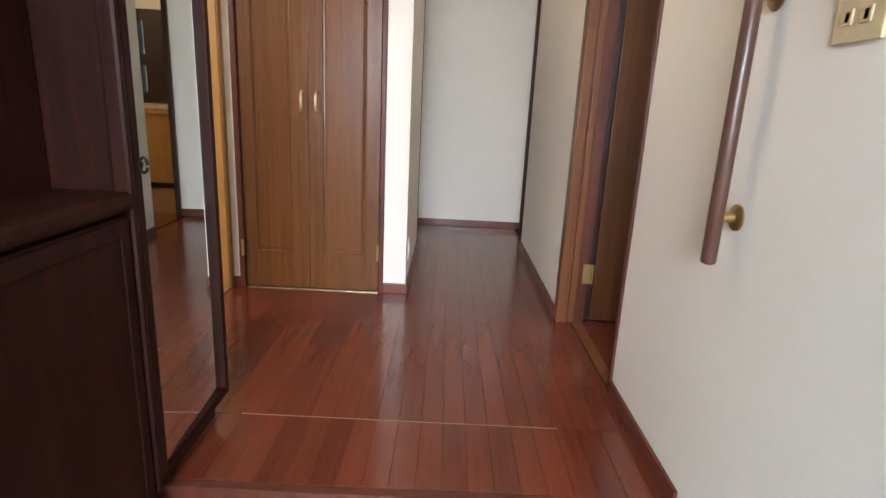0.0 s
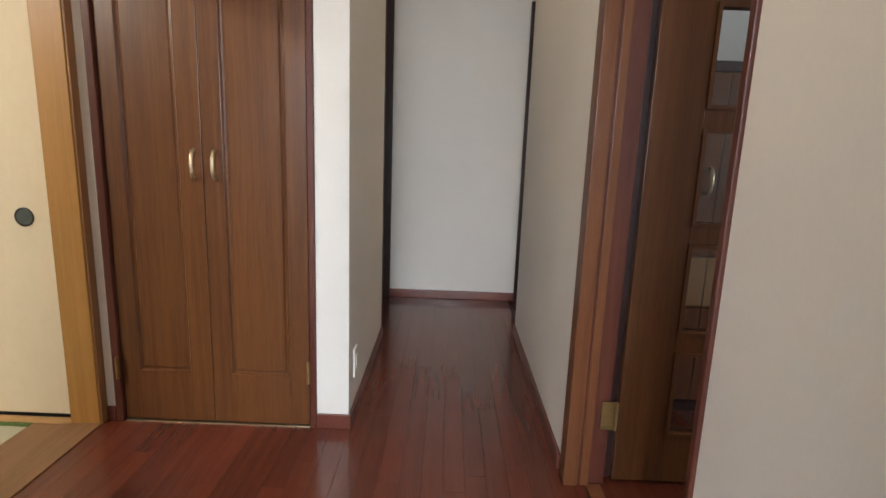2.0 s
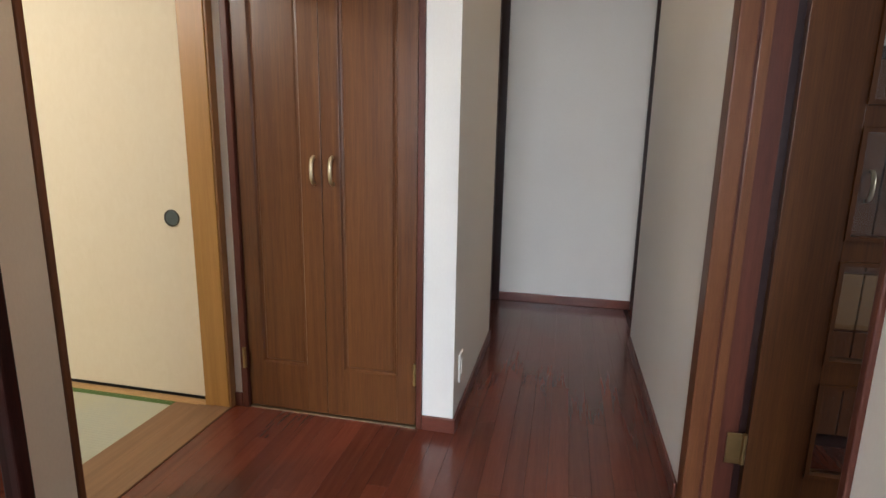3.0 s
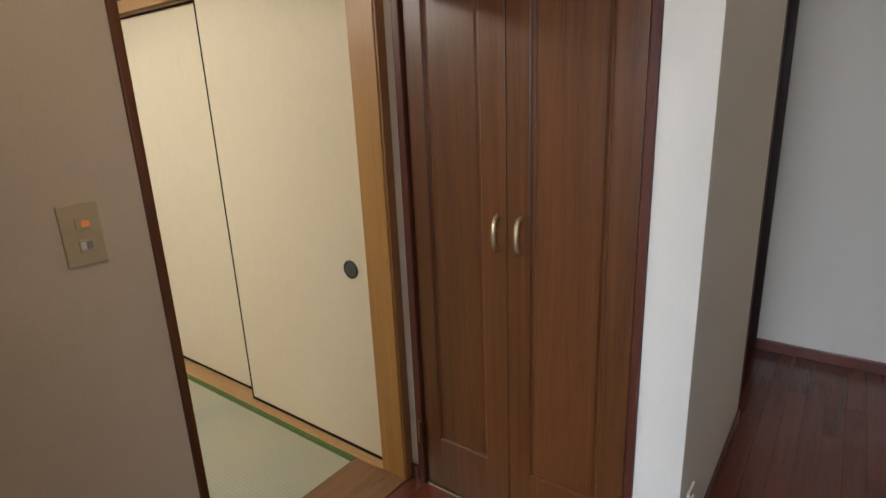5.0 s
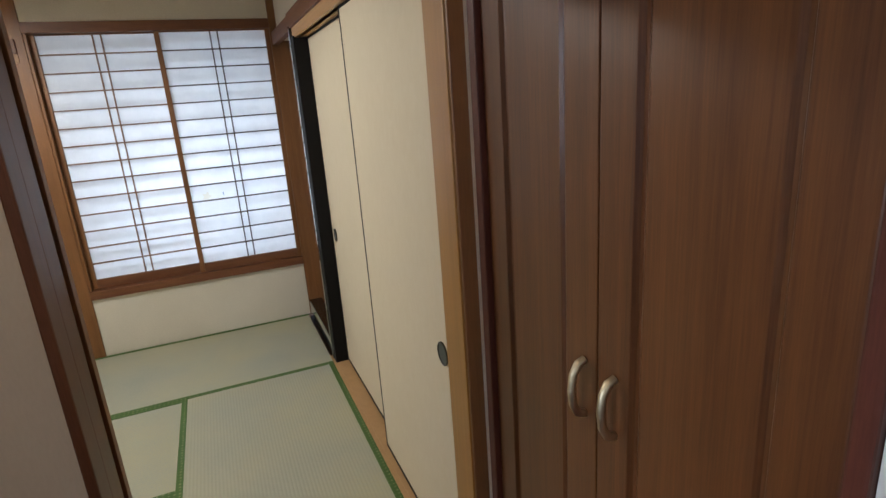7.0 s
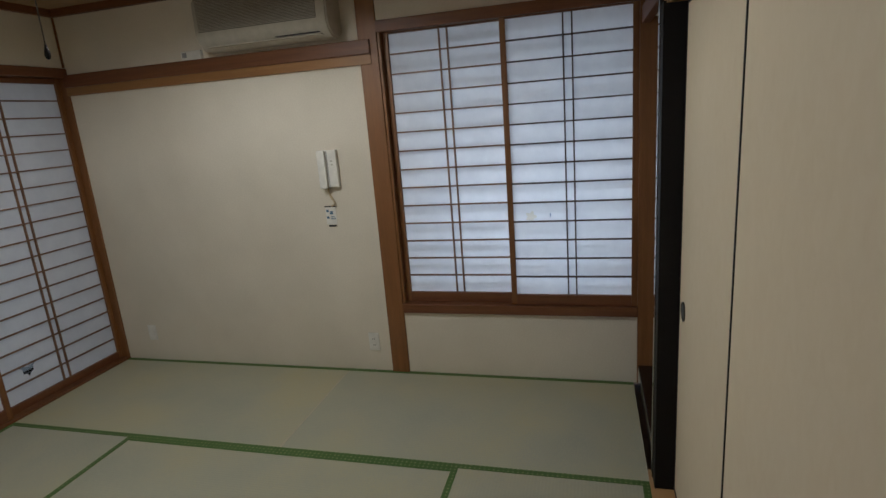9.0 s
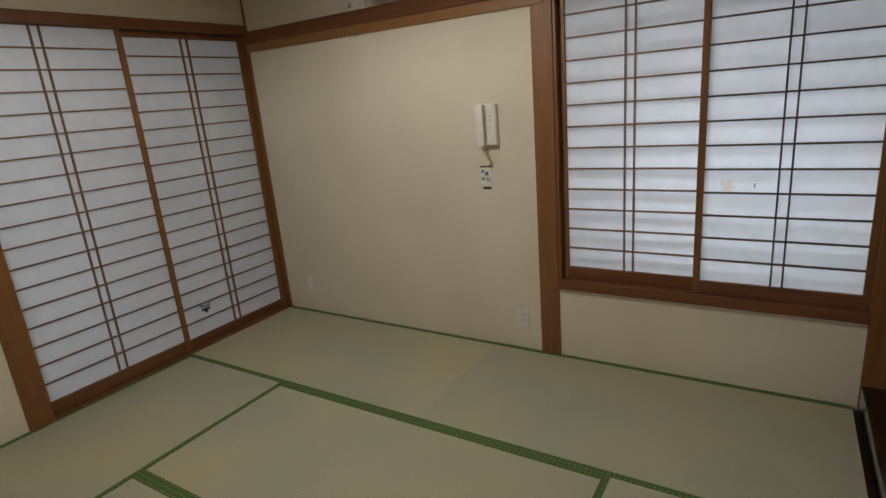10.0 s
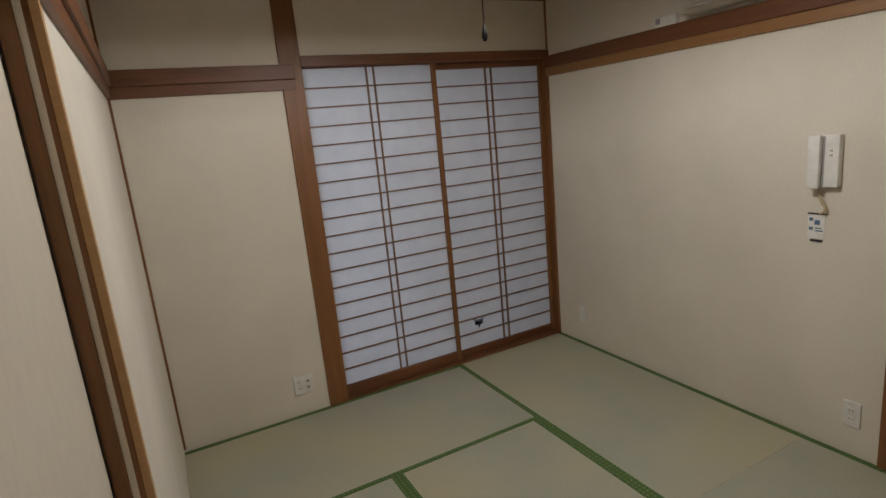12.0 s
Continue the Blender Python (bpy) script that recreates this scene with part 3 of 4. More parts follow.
def shoji(axis, a0, a1, depth, z0, z1, rows, low, label, hole=None, group="", bars=KUMIKO_WOOD):
    """depth: the room-side face; the sash is 30 mm thick behind it."""
    f = frame_axes(axis)
    c = (a0 + a1) / 2
    sash = thing("shoji", (c, depth, z0) if axis == "x" else (depth, c, z0), label, "shoji screen", group)
    st, top = 0.030, 0.034
    for s0, s1 in ((a0, a0 + st), (a1 - st, a1)):
        part("stile", boxes(f(s0, s1, depth - 0.030, depth, z0, z1), bevel=0.002), FRAME_WOOD, sash)
    part("top_rail", boxes(f(a0 + st, a1 - st, depth - 0.028, depth - 0.001, z1 - top, z1), bevel=0.002), FRAME_WOOD_X, sash)
    part("bottom_rail", boxes(f(a0 + st, a1 - st, depth - 0.028, depth - 0.001, z0, z0 + low), bevel=0.002), FRAME_WOOD_X, sash)
    za, zb = z0 + low, z1 - top
    pitch = (zb - za) / rows
    for i in range(1, rows):
        z = za + pitch * i
        part("lattice_bar", boxes(f(a0 + st, a1 - st, depth - 0.016, depth - 0.004, z - 0.004, z + 0.004)), bars, sash)
    for o in (-0.0225, 0.0225):
        part("lattice_upright", boxes(f(c + o - 0.004, c + o + 0.004, depth - 0.017, depth - 0.003, za, zb)), bars, sash)
    # paper behind the lattice, one sheet; a torn cell is left open
    bm = bmesh.new()
    d = depth - 0.018

    def quad(p0, p1, q0, q1):
        v = [(p0, q0), (p1, q0), (p1, q1), (p0, q1)]
        bm.faces.new([bm.verts.new((a, d, z) if axis == "x" else (d, a, z)) for a, z in v])

    if hole:
        ha, hz = hole
        w, h = 0.056, 0.043
        rim = [(-1.0, 0.9), (-0.62, 0.35), (-0.55, -0.35), (-0.2, -0.5), (0.0, -1.0), (0.25, -0.45), (0.6, -0.4), (0.62, 0.3), (1.15, 1.0), (0.55, 0.72), (0.0, 0.45), (-0.55, 0.62)]
        b0, b1, q0, q1 = ha - 0.07, ha + 0.07, hz - 0.06, hz + 0.06
        quad(a0 + st, b0, za, zb), quad(b1, a1 - st, za, zb), quad(b0, b1, za, q0), quad(b0, b1, q1, zb)
        n = len(rim)
        outer = []
        for k in range(n):
            x, y = rim[k]
            s = max(abs(x) * w / 0.07, abs(y) * h / 0.06)
            outer.append((ha + x * w / s, hz + y * h / s))
        corners = [(b0, q1), (b0, q0), (b1, q0), (b1, q1)]
        inner_v = [bm.verts.new((ha + x * w, d, hz + y * h)) for x, y in rim]
        outer_v = [bm.verts.new((a, d, z)) for a, z in outer]
        corner_v = [bm.verts.new((a, d, z)) for a, z in corners]
        for k in range(n):
            j = (k + 1) % n
            bm.faces.new((inner_v[k], inner_v[j], outer_v[j], outer_v[k]))
            for cv, (ca, cz) in zip(corner_v, corners):
                a1s, a2s = outer[k], outer[j]
                if {round(abs(a1s[0] - ca), 5) == 0, round(abs(a2s[0] - ca), 5) == 0} == {True, False} and {round(abs(a1s[1] - cz), 5) == 0, round(abs(a2s[1] - cz), 5) == 0} == {True, False}:
                    bm.faces.new((outer_v[k], outer_v[j], cv))
    else:
        quad(a0 + st, a1 - st, za, zb)
    part("paper", bm, PAPER, sash, "white translucent paper")
    return sash


# window of two sashes in the west wall
shoji("y", 1.722, 2.412, WX - 0.038, 0.462, 2.058, 14, 0.060, "wooden shoji sash with white paper at the window", group="window shoji")
shoji("y", 2.380, 3.072, WX - 0.004, 0.462, 2.058, 14, 0.060, "wooden shoji sash with stained white paper at the window", group="window shoji", bars=KUMIKO_BACKLIT)
win = thing("window_1", (WX, 2.4, 0.41), "cedar window frame holding two shoji sashes", "window", kind="structure")
part("window_sill", boxes((WX - 0.10, WX + 0.022, 1.708, 3.072, 0.405, 0.460), bevel=0.004), FRAME_WOOD_X, win, "cedar sill")
part("window_head", boxes((WX - 0.10, WX + 0.018, 1.708, 3.072, 2.032, 2.092), bevel=0.003), FRAME_WOOD_X, win, "cedar head")
part("window_jamb", boxes((WX - 0.10, WX + 0.004, 1.708, 1.722, 0.460, 2.032)), FRAME_WOOD, win)
pane = part("pane", boxes((WX - 0.135, WX - 0.130, 1.66, 3.12, 0.36, 2.14)), GLASS, win, "outer glass")
pane.visible_shadow = False

# tall pair in the south wall
shoji("x", -2.540, -1.680, SY - 0.016, 0.018, 2.016, 18, 0.070, "tall wooden shoji with white paper", group="tall shoji")
shoji("x", -3.388, -2.510, SY - 0.050, 0.018, 1.986, 18, 0.048, "tall wooden shoji with torn white paper", hole=(-2.728, 0.236), group="tall shoji")
tall = thing("window_2", (-2.53, SY, 0.0), "cedar frame of the tall shoji opening", "window", kind="structure")
part("window_head", boxes((WX, -1.70, SY - 0.12, SY + 0.016, 1.988, 2.046), bevel=0.003), FRAME_WOOD_X, tall, "cedar head")
part("window_sill", boxes((WX, -1.70, SY - 0.12, SY + 0.004, -0.05, 0.016)), FRAME_WOOD_X, tall, "cedar sill")
part("window_jamb", boxes((WX - 0.02, WX + 0.014, SY - 0.12, SY + 0.004, 0.0, 1.988)), FRAME_WOOD, tall)
pane = part("pane", boxes((WX, -1.66, SY - 0.135, SY - 0.130, 0.0, 2.05)), GLASS, tall, "outer glass")
pane.visible_shadow = False


# ---- folding closet doors ----
def arch_pull(parent, x, y, z):
    bm = bmesh.new()
    pts = [(x, y - 0.002, z + 0.052), (x, y - 0.016, z + 0.047), (x, y - 0.026, z + 0.028), (x, y - 0.029, z), (x, y - 0.026, z - 0.028), (x, y - 0.016, z - 0.047), (x, y - 0.002, z - 0.052)]
    tube(bm, pts, 0.0075, 10)
    part("pull_handle", bm, PALE_BRASS, parent, "satin brass bow handle", True)


def hinge(parent, x, y, z, h=0.09, w=0.014):
    bm = boxes((x - w / 2, x + w / 2, y - 0.004, y + 0.004, z - h / 2, z + h / 2), bevel=0.001)
    rod(bm, (x, y - 0.005, z - h / 2), (x, y - 0.005, z + h / 2), 0.0055, seg=12)
    part("hinge", bm, BRASS, parent, "small brass hinge")


def raised_panel(bm, x0, x1, y, z0, z1):
    """A recessed field with a moulded lip, facing -y."""
    steps = [(0.0, 0.0), (0.005, 0.007), (0.012, 0.008), (0.019, 0.003)]
    rings = []
    for inset, back in steps:
        rings.append([bm.verts.new(p) for p in ((x0 + inset, y + back, z0 + inset), (x1 - inset, y + back, z0 + inset), (x1 - inset, y + back, z1 - inset), (x0 + inset, y + back, z1 - inset))])
    for a, b in zip(rings, rings[1:]):
        for k in range(4):
            bm.faces.new((a[k], a[(k + 1) % 4], b[(k + 1) % 4], b[k]))
    bm.faces.new(rings[-1])


def door_leaf(parent, x0, x1, y, z0, z1, stile_l, stile_r, low, high, material):
    """Stiles, rails and a moulded field; each a part."""
    d = 0.033
    part("stile", boxes((x0, x0 + stile_l, y, y + d, z0, z1), bevel=0.0025), material, parent)
    part("stile", boxes((x1 - stile_r, x1, y, y + d, z0, z1), bevel=0.0025), material, parent)
    part("bottom_rail", boxes((x0 + stile_l, x1 - stile_r, y + 0.0004, y + d, z0, z0 + low)), material, parent)
    part("top_rail", boxes((x0 + stile_l, x1 - stile_r, y + 0.0004, y + d, z1 - high, z1)), material, parent)
    bm = bmesh.new()
    raised_panel(bm, x0 + stile_l, x1 - stile_r, y + 0.0008, z0 + low, z1 - high)
    box(bm, x0 + stile_l, x1 - stile_r, y + 0.014, y + d - 0.004, z0 + low, z1 - high)
    part("panel", bm, material, parent, "moulded field panel")


closet = thing("folding_closet_door", (-0.03, BY, 0.0), "brown wooden folding closet doors with brass handles, closed", "closet door")
LX, MX, RX = -0.424, -0.0635, 0.319
for name, a, b, sl, sr, px, hx in (("door_leaf", LX, MX - 0.0015, 0.071, 0.085, -0.094, LX - 0.007), ("door_leaf", MX + 0.0015, RX, 0.075, 0.078, -0.017, RX - 0.003)):
    leaf_part = part(name, boxes((a + 0.02, b - 0.02, BY + 0.0295, BY + 0.0315, 0.03, 1.98)), DOOR_WOOD, closet)
    door_leaf(leaf_part, a, b, BY - 0.004, 0.012, 2.005, sl, sr, 0.205, 0.11, DOOR_WOOD)
    arch_pull(leaf_part, px, BY - 0.004, 1.036)
    hinge(leaf_part, hx, BY - (0.024 if hx < 0 else 0.006), 0.235)
frame_c = thing("door_1", (-0.03, BY, 0.0), "dark red casing of the closet doors", "door frame", kind="structure")
part("casing", boxes((-0.457, LX - 0.003, BY - 0.018, BY + 0.05, 0.0, 2.045), bevel=0.004), TRIM_WOOD, frame_c)
part("casing", boxes((RX + 0.003, 0.346, BY - 0.012, BY + 0.05, 0.0, 2.045), bevel=0.004), TRIM_WOOD, frame_c)
part("casing", boxes((LX - 0.003, RX + 0.003, BY - 0.016, BY + 0.05, 2.008, 2.045), bevel=0.003), TRIM_WOOD, frame_c)
part("floor_track", boxes((LX, RX, BY - 0.008, BY + 0.03, 0.0, 0.006)), PALE_BRASS, frame_c, "thin metal floor track")


# ---- baseboards ----
def skirting(name, rows):
    for r in rows:
        structure(name, BASE_WOOD, r, bevel=0.004, label="dark red wooden baseboard", category="baseboard")


skirting("baseboard", [
    (HX - 0.012, HX, GY, 2.066, 0.0, 0.062), (CX - 0.012, CX, 2.88, 4.295, 0.0, 0.062), (0.347, PX + 0.010, BY - 0.011, BY, 0.0, 0.062),
    (PX, PX + 0.011, BY, 4.17, 0.0, 0.062), (0.436, 1.352, EY - 0.011, EY, 0.0, 0.064),
    (-0.495, -0.459, BY - 0.017, BY - 0.006, 0.0, 0.062), (HW, HW + 0.011, 1.82, 2.266, 0.0, 0.062), (CX, CX + 0.25, 4.301, 4.312, 0.0, 0.062)])

# casings at the corridor's end
for x0, x1 in ((0.340, 0.435), (1.353, 1.398), (2.44, 2.498)):
    structure("end_casing", DARK_WOOD, (x0, x1, EY - 0.018, EY + 0.06, 0.0, 2.08), bevel=0.004, label="dark brown casing at the end of the corridor", category="door frame")
structure("end_casing", DARK_WOOD, (PX - 0.090, PX + 0.004, 4.171, 4.186, 0.0, 2.05), bevel=0.002, label="dark brown edge trim at the corridor corner", category="trim")
d2 = thing("door_2", (-0.05, EY, 0.0), "dark brown closed door at the end of the passage", "door", kind="structure")
part("door_panel", boxes((-0.4, 0.339, EY + 0.01, EY + 0.045, 0.005, 2.05), bevel=0.003), DARK_WOOD, d2)

# room past the end: yellow cabinet under a dark window
wall("wall_far_room", HALL_WALL, [(1.2, 3.4, 7.0, 7.1, 0, 0.92), (1.2, 3.4, 7.0, 7.1, 1.95, ZC), (1.2, 1.7, 7.0, 7.1, 0.92, 1.95), (2.7, 3.4, 7.0, 7.1, 0.92, 1.95), (1.1, 1.2, EY + 0.1, 7.1, 0, ZC), (3.4, 3.5, EY, 7.1, 0, ZC), (2.65, 3.5, EY, EY + 0.1, 0, ZC)], "plain walls of the far room")
structure("ceiling_far_room", CEILING_HALL, (1.1, 3.5, EY + 0.1, 7.1, ZC, ZC + 0.08), label="plain ceiling of the far room", category="ceiling")
structure("floor_far_room", SILL_WOOD, (1.1, 3.5, EY + 0.1, 7.1, -0.06, -0.004), label="light wooden floor of the far room", category="floor")
w3 = thing("window_3", (2.2, 7.0, 0.92), "dark framed window in the far room", "window", kind="structure")
for x in (1.70, 1.96, 2.22, 2.48):
    part("window_mullion", boxes((x, x + 0.215, 6.97, 7.06, 0.92, 1.95)), DARK_WOOD, w3)
for z in (0.92, 1.34, 1.83):
    part("window_rail", boxes((1.7, 2.7, 6.98, 7.05, z, z + 0.12)), DARK_WOOD, w3)
far_cab = thing("cabinet", (2.3, 6.7, 0.0), "yellow wooden low cabinet under the far window", "cabinet")
part("body", boxes((1.75, 3.0, 6.45, 6.98, 0.06, 0.82), bevel=0.004), YELLOW_WOOD, far_cab)
part("worktop", boxes((1.73, 3.02, 6.42, 6.99, 0.82, 0.86), bevel=0.005), YELLOW_WOOD, far_cab)
part("plinth", boxes((1.78, 2.97, 6.48, 6.95, -0.004, 0.06)), DARK_WOOD, far_cab)

# ---- glazed door, open into the side room ----
case = thing("door_3", (HX, 2.45, 0.0), "brown wooden casing of the side doorway", "door frame", kind="structure")
part("casing", boxes((CX - 0.008, CX + 0.042, 2.787, 2.86, 0.0, 2.08), bevel=0.005), CASE_WOOD, case, "brown outer casing")
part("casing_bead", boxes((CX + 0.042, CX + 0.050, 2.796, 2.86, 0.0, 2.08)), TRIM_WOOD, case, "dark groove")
part("casing_lip", boxes((CX + 0.050, CX + 0.080, 2.791, 2.86, 0.0, 2.08), bevel=0.004), CASE_WOOD, case, "brown inner casing")
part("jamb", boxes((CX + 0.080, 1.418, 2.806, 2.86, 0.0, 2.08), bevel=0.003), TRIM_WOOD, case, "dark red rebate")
# dark piece set into the hinge gap, where there is only shade
part("door_stop", boxes((1.418, HX + 0.10, 2.846, 2.86, 0.0, 2.08)), DARK_WOOD, case, "dark strip standing for the shade in the hinge gap")
part("casing", boxes((HX - 0.010, HX + 0.11, 2.068, 2.088, 0.0, 2.08), bevel=0.004), TRIM_WOOD, case, "dark red edge casing")
part("head", boxes((HX - 0.010, HX + 0.11, 2.088, 2.80, 2.04, 2.08), bevel=0.003), CASE_WOOD, case)
part("threshold", boxes((HX + 0.005, HX + 0.055, 2.088, 2.80, -0.02, 0.003)), CASE_WOOD, case, "brown threshold strip")

DY = 2.835
glazed = thing("glazed_door", (1.86, DY, 0.012), "brown wooden door with square glass panes, standing open", "door")
DX0, DX1, PZ = 1.450, 2.20, [0.186, 0.552, 0.915, 1.278, 1.641]
part("stile", boxes((DX0, DX0 + 0.165, DY - 0.018, DY + 0.018, 0.012, 2.03), bevel=0.002), DOOR_WOOD, glazed)
part("stile", boxes((DX1 - 0.165, DX1, DY - 0.018, DY + 0.018, 0.012, 2.03), bevel=0.002), DOOR_WOOD, glazed)
rails = [0.012] + [z + 0.304 for z in PZ]
tops = PZ + [2.03]
for a, b in zip(rails, tops):
    part("rail", boxes((DX0 + 0.165, DX1 - 0.165, DY - 0.0175, DY + 0.0175, a, b), bevel=0.0015), DOOR_WOOD, glazed)
for z in PZ:
    g0, g1 = DX0 + 0.165, DX1 - 0.165
    fr = part("pane_bead", boxes((g0, g0 + 0.012, DY - 0.024, DY + 0.02, z, z + 0.304), (g1 - 0.012, g1, DY - 0.024, DY + 0.02, z, z + 0.304), (g0 + 0.012, g1 - 0.012, DY - 0.024, DY + 0.02, z, z + 0.012), (g0 + 0.012, g1 - 0.012, DY - 0.024, DY + 0.02, z + 0.292, z + 0.304)), DOOR_WOOD, glazed, "moulded bead")
    part("pane", boxes((g0 + 0.012, g1 - 0.012, DY - 0.003, DY + 0.003, z + 0.012, z + 0.292)), GLASS, glazed, "clear glass pane")
for z in (0.262, 1.80):
    bm = boxes((1.386, 1.428, DY - 0.040, DY - 0.034, z - 0.05, z + 0.05), bevel=0.001)
    rod(bm, (1.434, DY - 0.038, z - 0.05), (1.434, DY - 0.038, z + 0.05), 0.007, seg=14)
    for sx in (1.396, 1.418):
        for sz in (-0.034, 0.034):
            rod(bm, (sx, DY - 0.042, z + sz), (sx, DY - 0.037, z + sz), 0.0035, seg=10)
    part("hinge", bm, BRASS, glazed, "large brass hinge")
bm = bmesh.new()
rod(bm, (2.13, DY - 0.018, 0.98), (2.13, DY - 0.065, 0.98), 0.008)
rod(bm, (2.13, DY - 0.060, 0.98), (2.02, DY - 0.060, 0.98), 0.008)
part("lever_handle", bm, BRASS, glazed, "brass lever handle", True)

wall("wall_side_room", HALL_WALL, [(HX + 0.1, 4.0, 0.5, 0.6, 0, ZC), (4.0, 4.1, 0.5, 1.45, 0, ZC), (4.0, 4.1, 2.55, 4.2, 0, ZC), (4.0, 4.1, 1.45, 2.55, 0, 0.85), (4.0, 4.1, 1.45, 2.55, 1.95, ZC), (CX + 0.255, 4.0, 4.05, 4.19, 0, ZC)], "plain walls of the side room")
structure("ceiling_side_room", CEILING_HALL, (HX + 0.1, 4.1, 0.5, 4.2, ZC + 0.001, ZC + 0.08), label="plain ceiling of the side room", category="ceiling")
structure("floor_side_room", FLOOR_WOOD, (HX + 0.03, 4.1, 0.5, 4.2, -0.06, -0.006), label="red wooden floor of the side room", category="floor")

cup = thing("cupboard", (2.3, 3.55, -0.006), "dark brown wooden cupboard with brass bow handles", "cupboard")
part("body", boxes((1.70, 2.92, 3.36, 3.80, 0.06, 1.46), bevel=0.004), CASE_WOOD, cup)
part("plinth", boxes((1.73, 2.89, 3.39, 3.78, -0.006, 0.06)), DARK_WOOD, cup)
part("top_board", boxes((1.68, 2.94, 3.34, 3.81, 1.46, 1.50), bevel=0.005), DARK_WOOD, cup)
for a, b, hx in ((1.71, 1.935, 1.900), (1.94, 2.165, 1.975), (2.17, 2.395, 2.36), (2.40, 2.91, 2.44)):
    cd = part("door", boxes((a, b, 3.342, 3.36, 0.72, 1.45), bevel=0.002), CASE_WOOD, cup)
    arch_pull(cd, hx, 3.342, 1.03)
    part("drawer", boxes((a, b, 3.342, 3.36, 0.50, 0.71), bevel=0.002), HONEY_WOOD_X, cup, "honey-brown drawer front")
    part("door", boxes((a, b, 3.342, 3.36, 0.07, 0.49), bevel=0.002), CASE_WOOD, cup)

# window added out of view, only to carry the side room fill
w4 = thing("window_4_added", (4.05, 2.0, 0.85), "plain unseen window added to hold the side room's fill lamp", "window", kind="structure")
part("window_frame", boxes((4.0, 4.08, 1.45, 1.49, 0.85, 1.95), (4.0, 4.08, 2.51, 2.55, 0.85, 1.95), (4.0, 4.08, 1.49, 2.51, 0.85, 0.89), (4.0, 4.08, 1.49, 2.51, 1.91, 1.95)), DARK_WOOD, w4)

# ---- entrance cabinet ----
low = thing("shoe_cabinet", (-0.2, 0.6, -0.28), "dark mahogany low shoe cabinet with open shelf top", "cabinet")
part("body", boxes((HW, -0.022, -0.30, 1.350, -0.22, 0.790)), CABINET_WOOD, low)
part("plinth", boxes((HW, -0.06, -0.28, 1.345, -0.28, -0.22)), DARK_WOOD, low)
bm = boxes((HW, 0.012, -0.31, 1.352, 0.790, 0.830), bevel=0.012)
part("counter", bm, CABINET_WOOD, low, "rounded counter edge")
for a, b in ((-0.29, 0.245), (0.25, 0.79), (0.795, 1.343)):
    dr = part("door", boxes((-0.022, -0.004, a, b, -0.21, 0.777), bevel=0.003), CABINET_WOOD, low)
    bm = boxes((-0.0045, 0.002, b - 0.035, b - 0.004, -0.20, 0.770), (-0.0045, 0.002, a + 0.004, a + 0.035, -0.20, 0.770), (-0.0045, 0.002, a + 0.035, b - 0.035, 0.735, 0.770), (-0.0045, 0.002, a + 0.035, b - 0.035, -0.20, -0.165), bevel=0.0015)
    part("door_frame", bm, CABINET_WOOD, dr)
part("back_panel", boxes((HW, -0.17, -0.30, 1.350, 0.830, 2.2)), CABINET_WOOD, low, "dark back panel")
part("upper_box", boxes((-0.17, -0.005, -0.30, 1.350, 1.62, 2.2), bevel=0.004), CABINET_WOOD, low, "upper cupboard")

tall_cab = thing("mirror_cabinet", (-0.2, 1.62, 0.0), "dark mahogany tall cabinet with a mirrored door", "cabinet")
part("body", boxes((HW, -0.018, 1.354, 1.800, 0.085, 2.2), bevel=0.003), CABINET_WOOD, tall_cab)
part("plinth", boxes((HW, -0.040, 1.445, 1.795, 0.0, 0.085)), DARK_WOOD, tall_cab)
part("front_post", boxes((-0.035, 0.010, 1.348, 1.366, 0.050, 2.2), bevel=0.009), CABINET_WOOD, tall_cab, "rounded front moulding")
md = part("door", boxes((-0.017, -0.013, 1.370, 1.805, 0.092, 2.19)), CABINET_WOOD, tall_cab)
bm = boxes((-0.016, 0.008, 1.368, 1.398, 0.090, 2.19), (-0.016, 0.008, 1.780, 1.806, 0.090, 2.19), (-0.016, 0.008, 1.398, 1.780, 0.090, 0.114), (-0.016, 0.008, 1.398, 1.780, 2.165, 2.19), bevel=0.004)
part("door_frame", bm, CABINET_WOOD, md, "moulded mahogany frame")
bm = boxes((-0.008, -0.002, 1.398, 1.780, 0.114, 2.165))
bmesh.ops.rotate(bm, cent=(-0.005, 1.589, 1.1), matrix=Matrix.Rotation(radians(2.1), 3, "Z"), verts=bm.verts[:])   # glass sits a little askew
part("mirror", bm, MIRROR, md, "long mirror")
bm = bmesh.new()
cz, cy = 0.884, 1.390
tube(bm, [(0.018 + 0.009 * math.cos(a), cy, cz + 0.017 * math.sin(a)) for a in (2 * math.pi * k / 20 for k in range(20))], 0.0035, 8)
rod(bm, (0.006, cy, cz), (0.013, cy, cz), 0.008)
part("ring_pull", bm, BLACK_FRAME, md, "dark metal ring pull", True)
for cabinet_unit in (low, tall_cab):
    cabinet_unit.location.x -= 0.020   # stands a little back in its niche

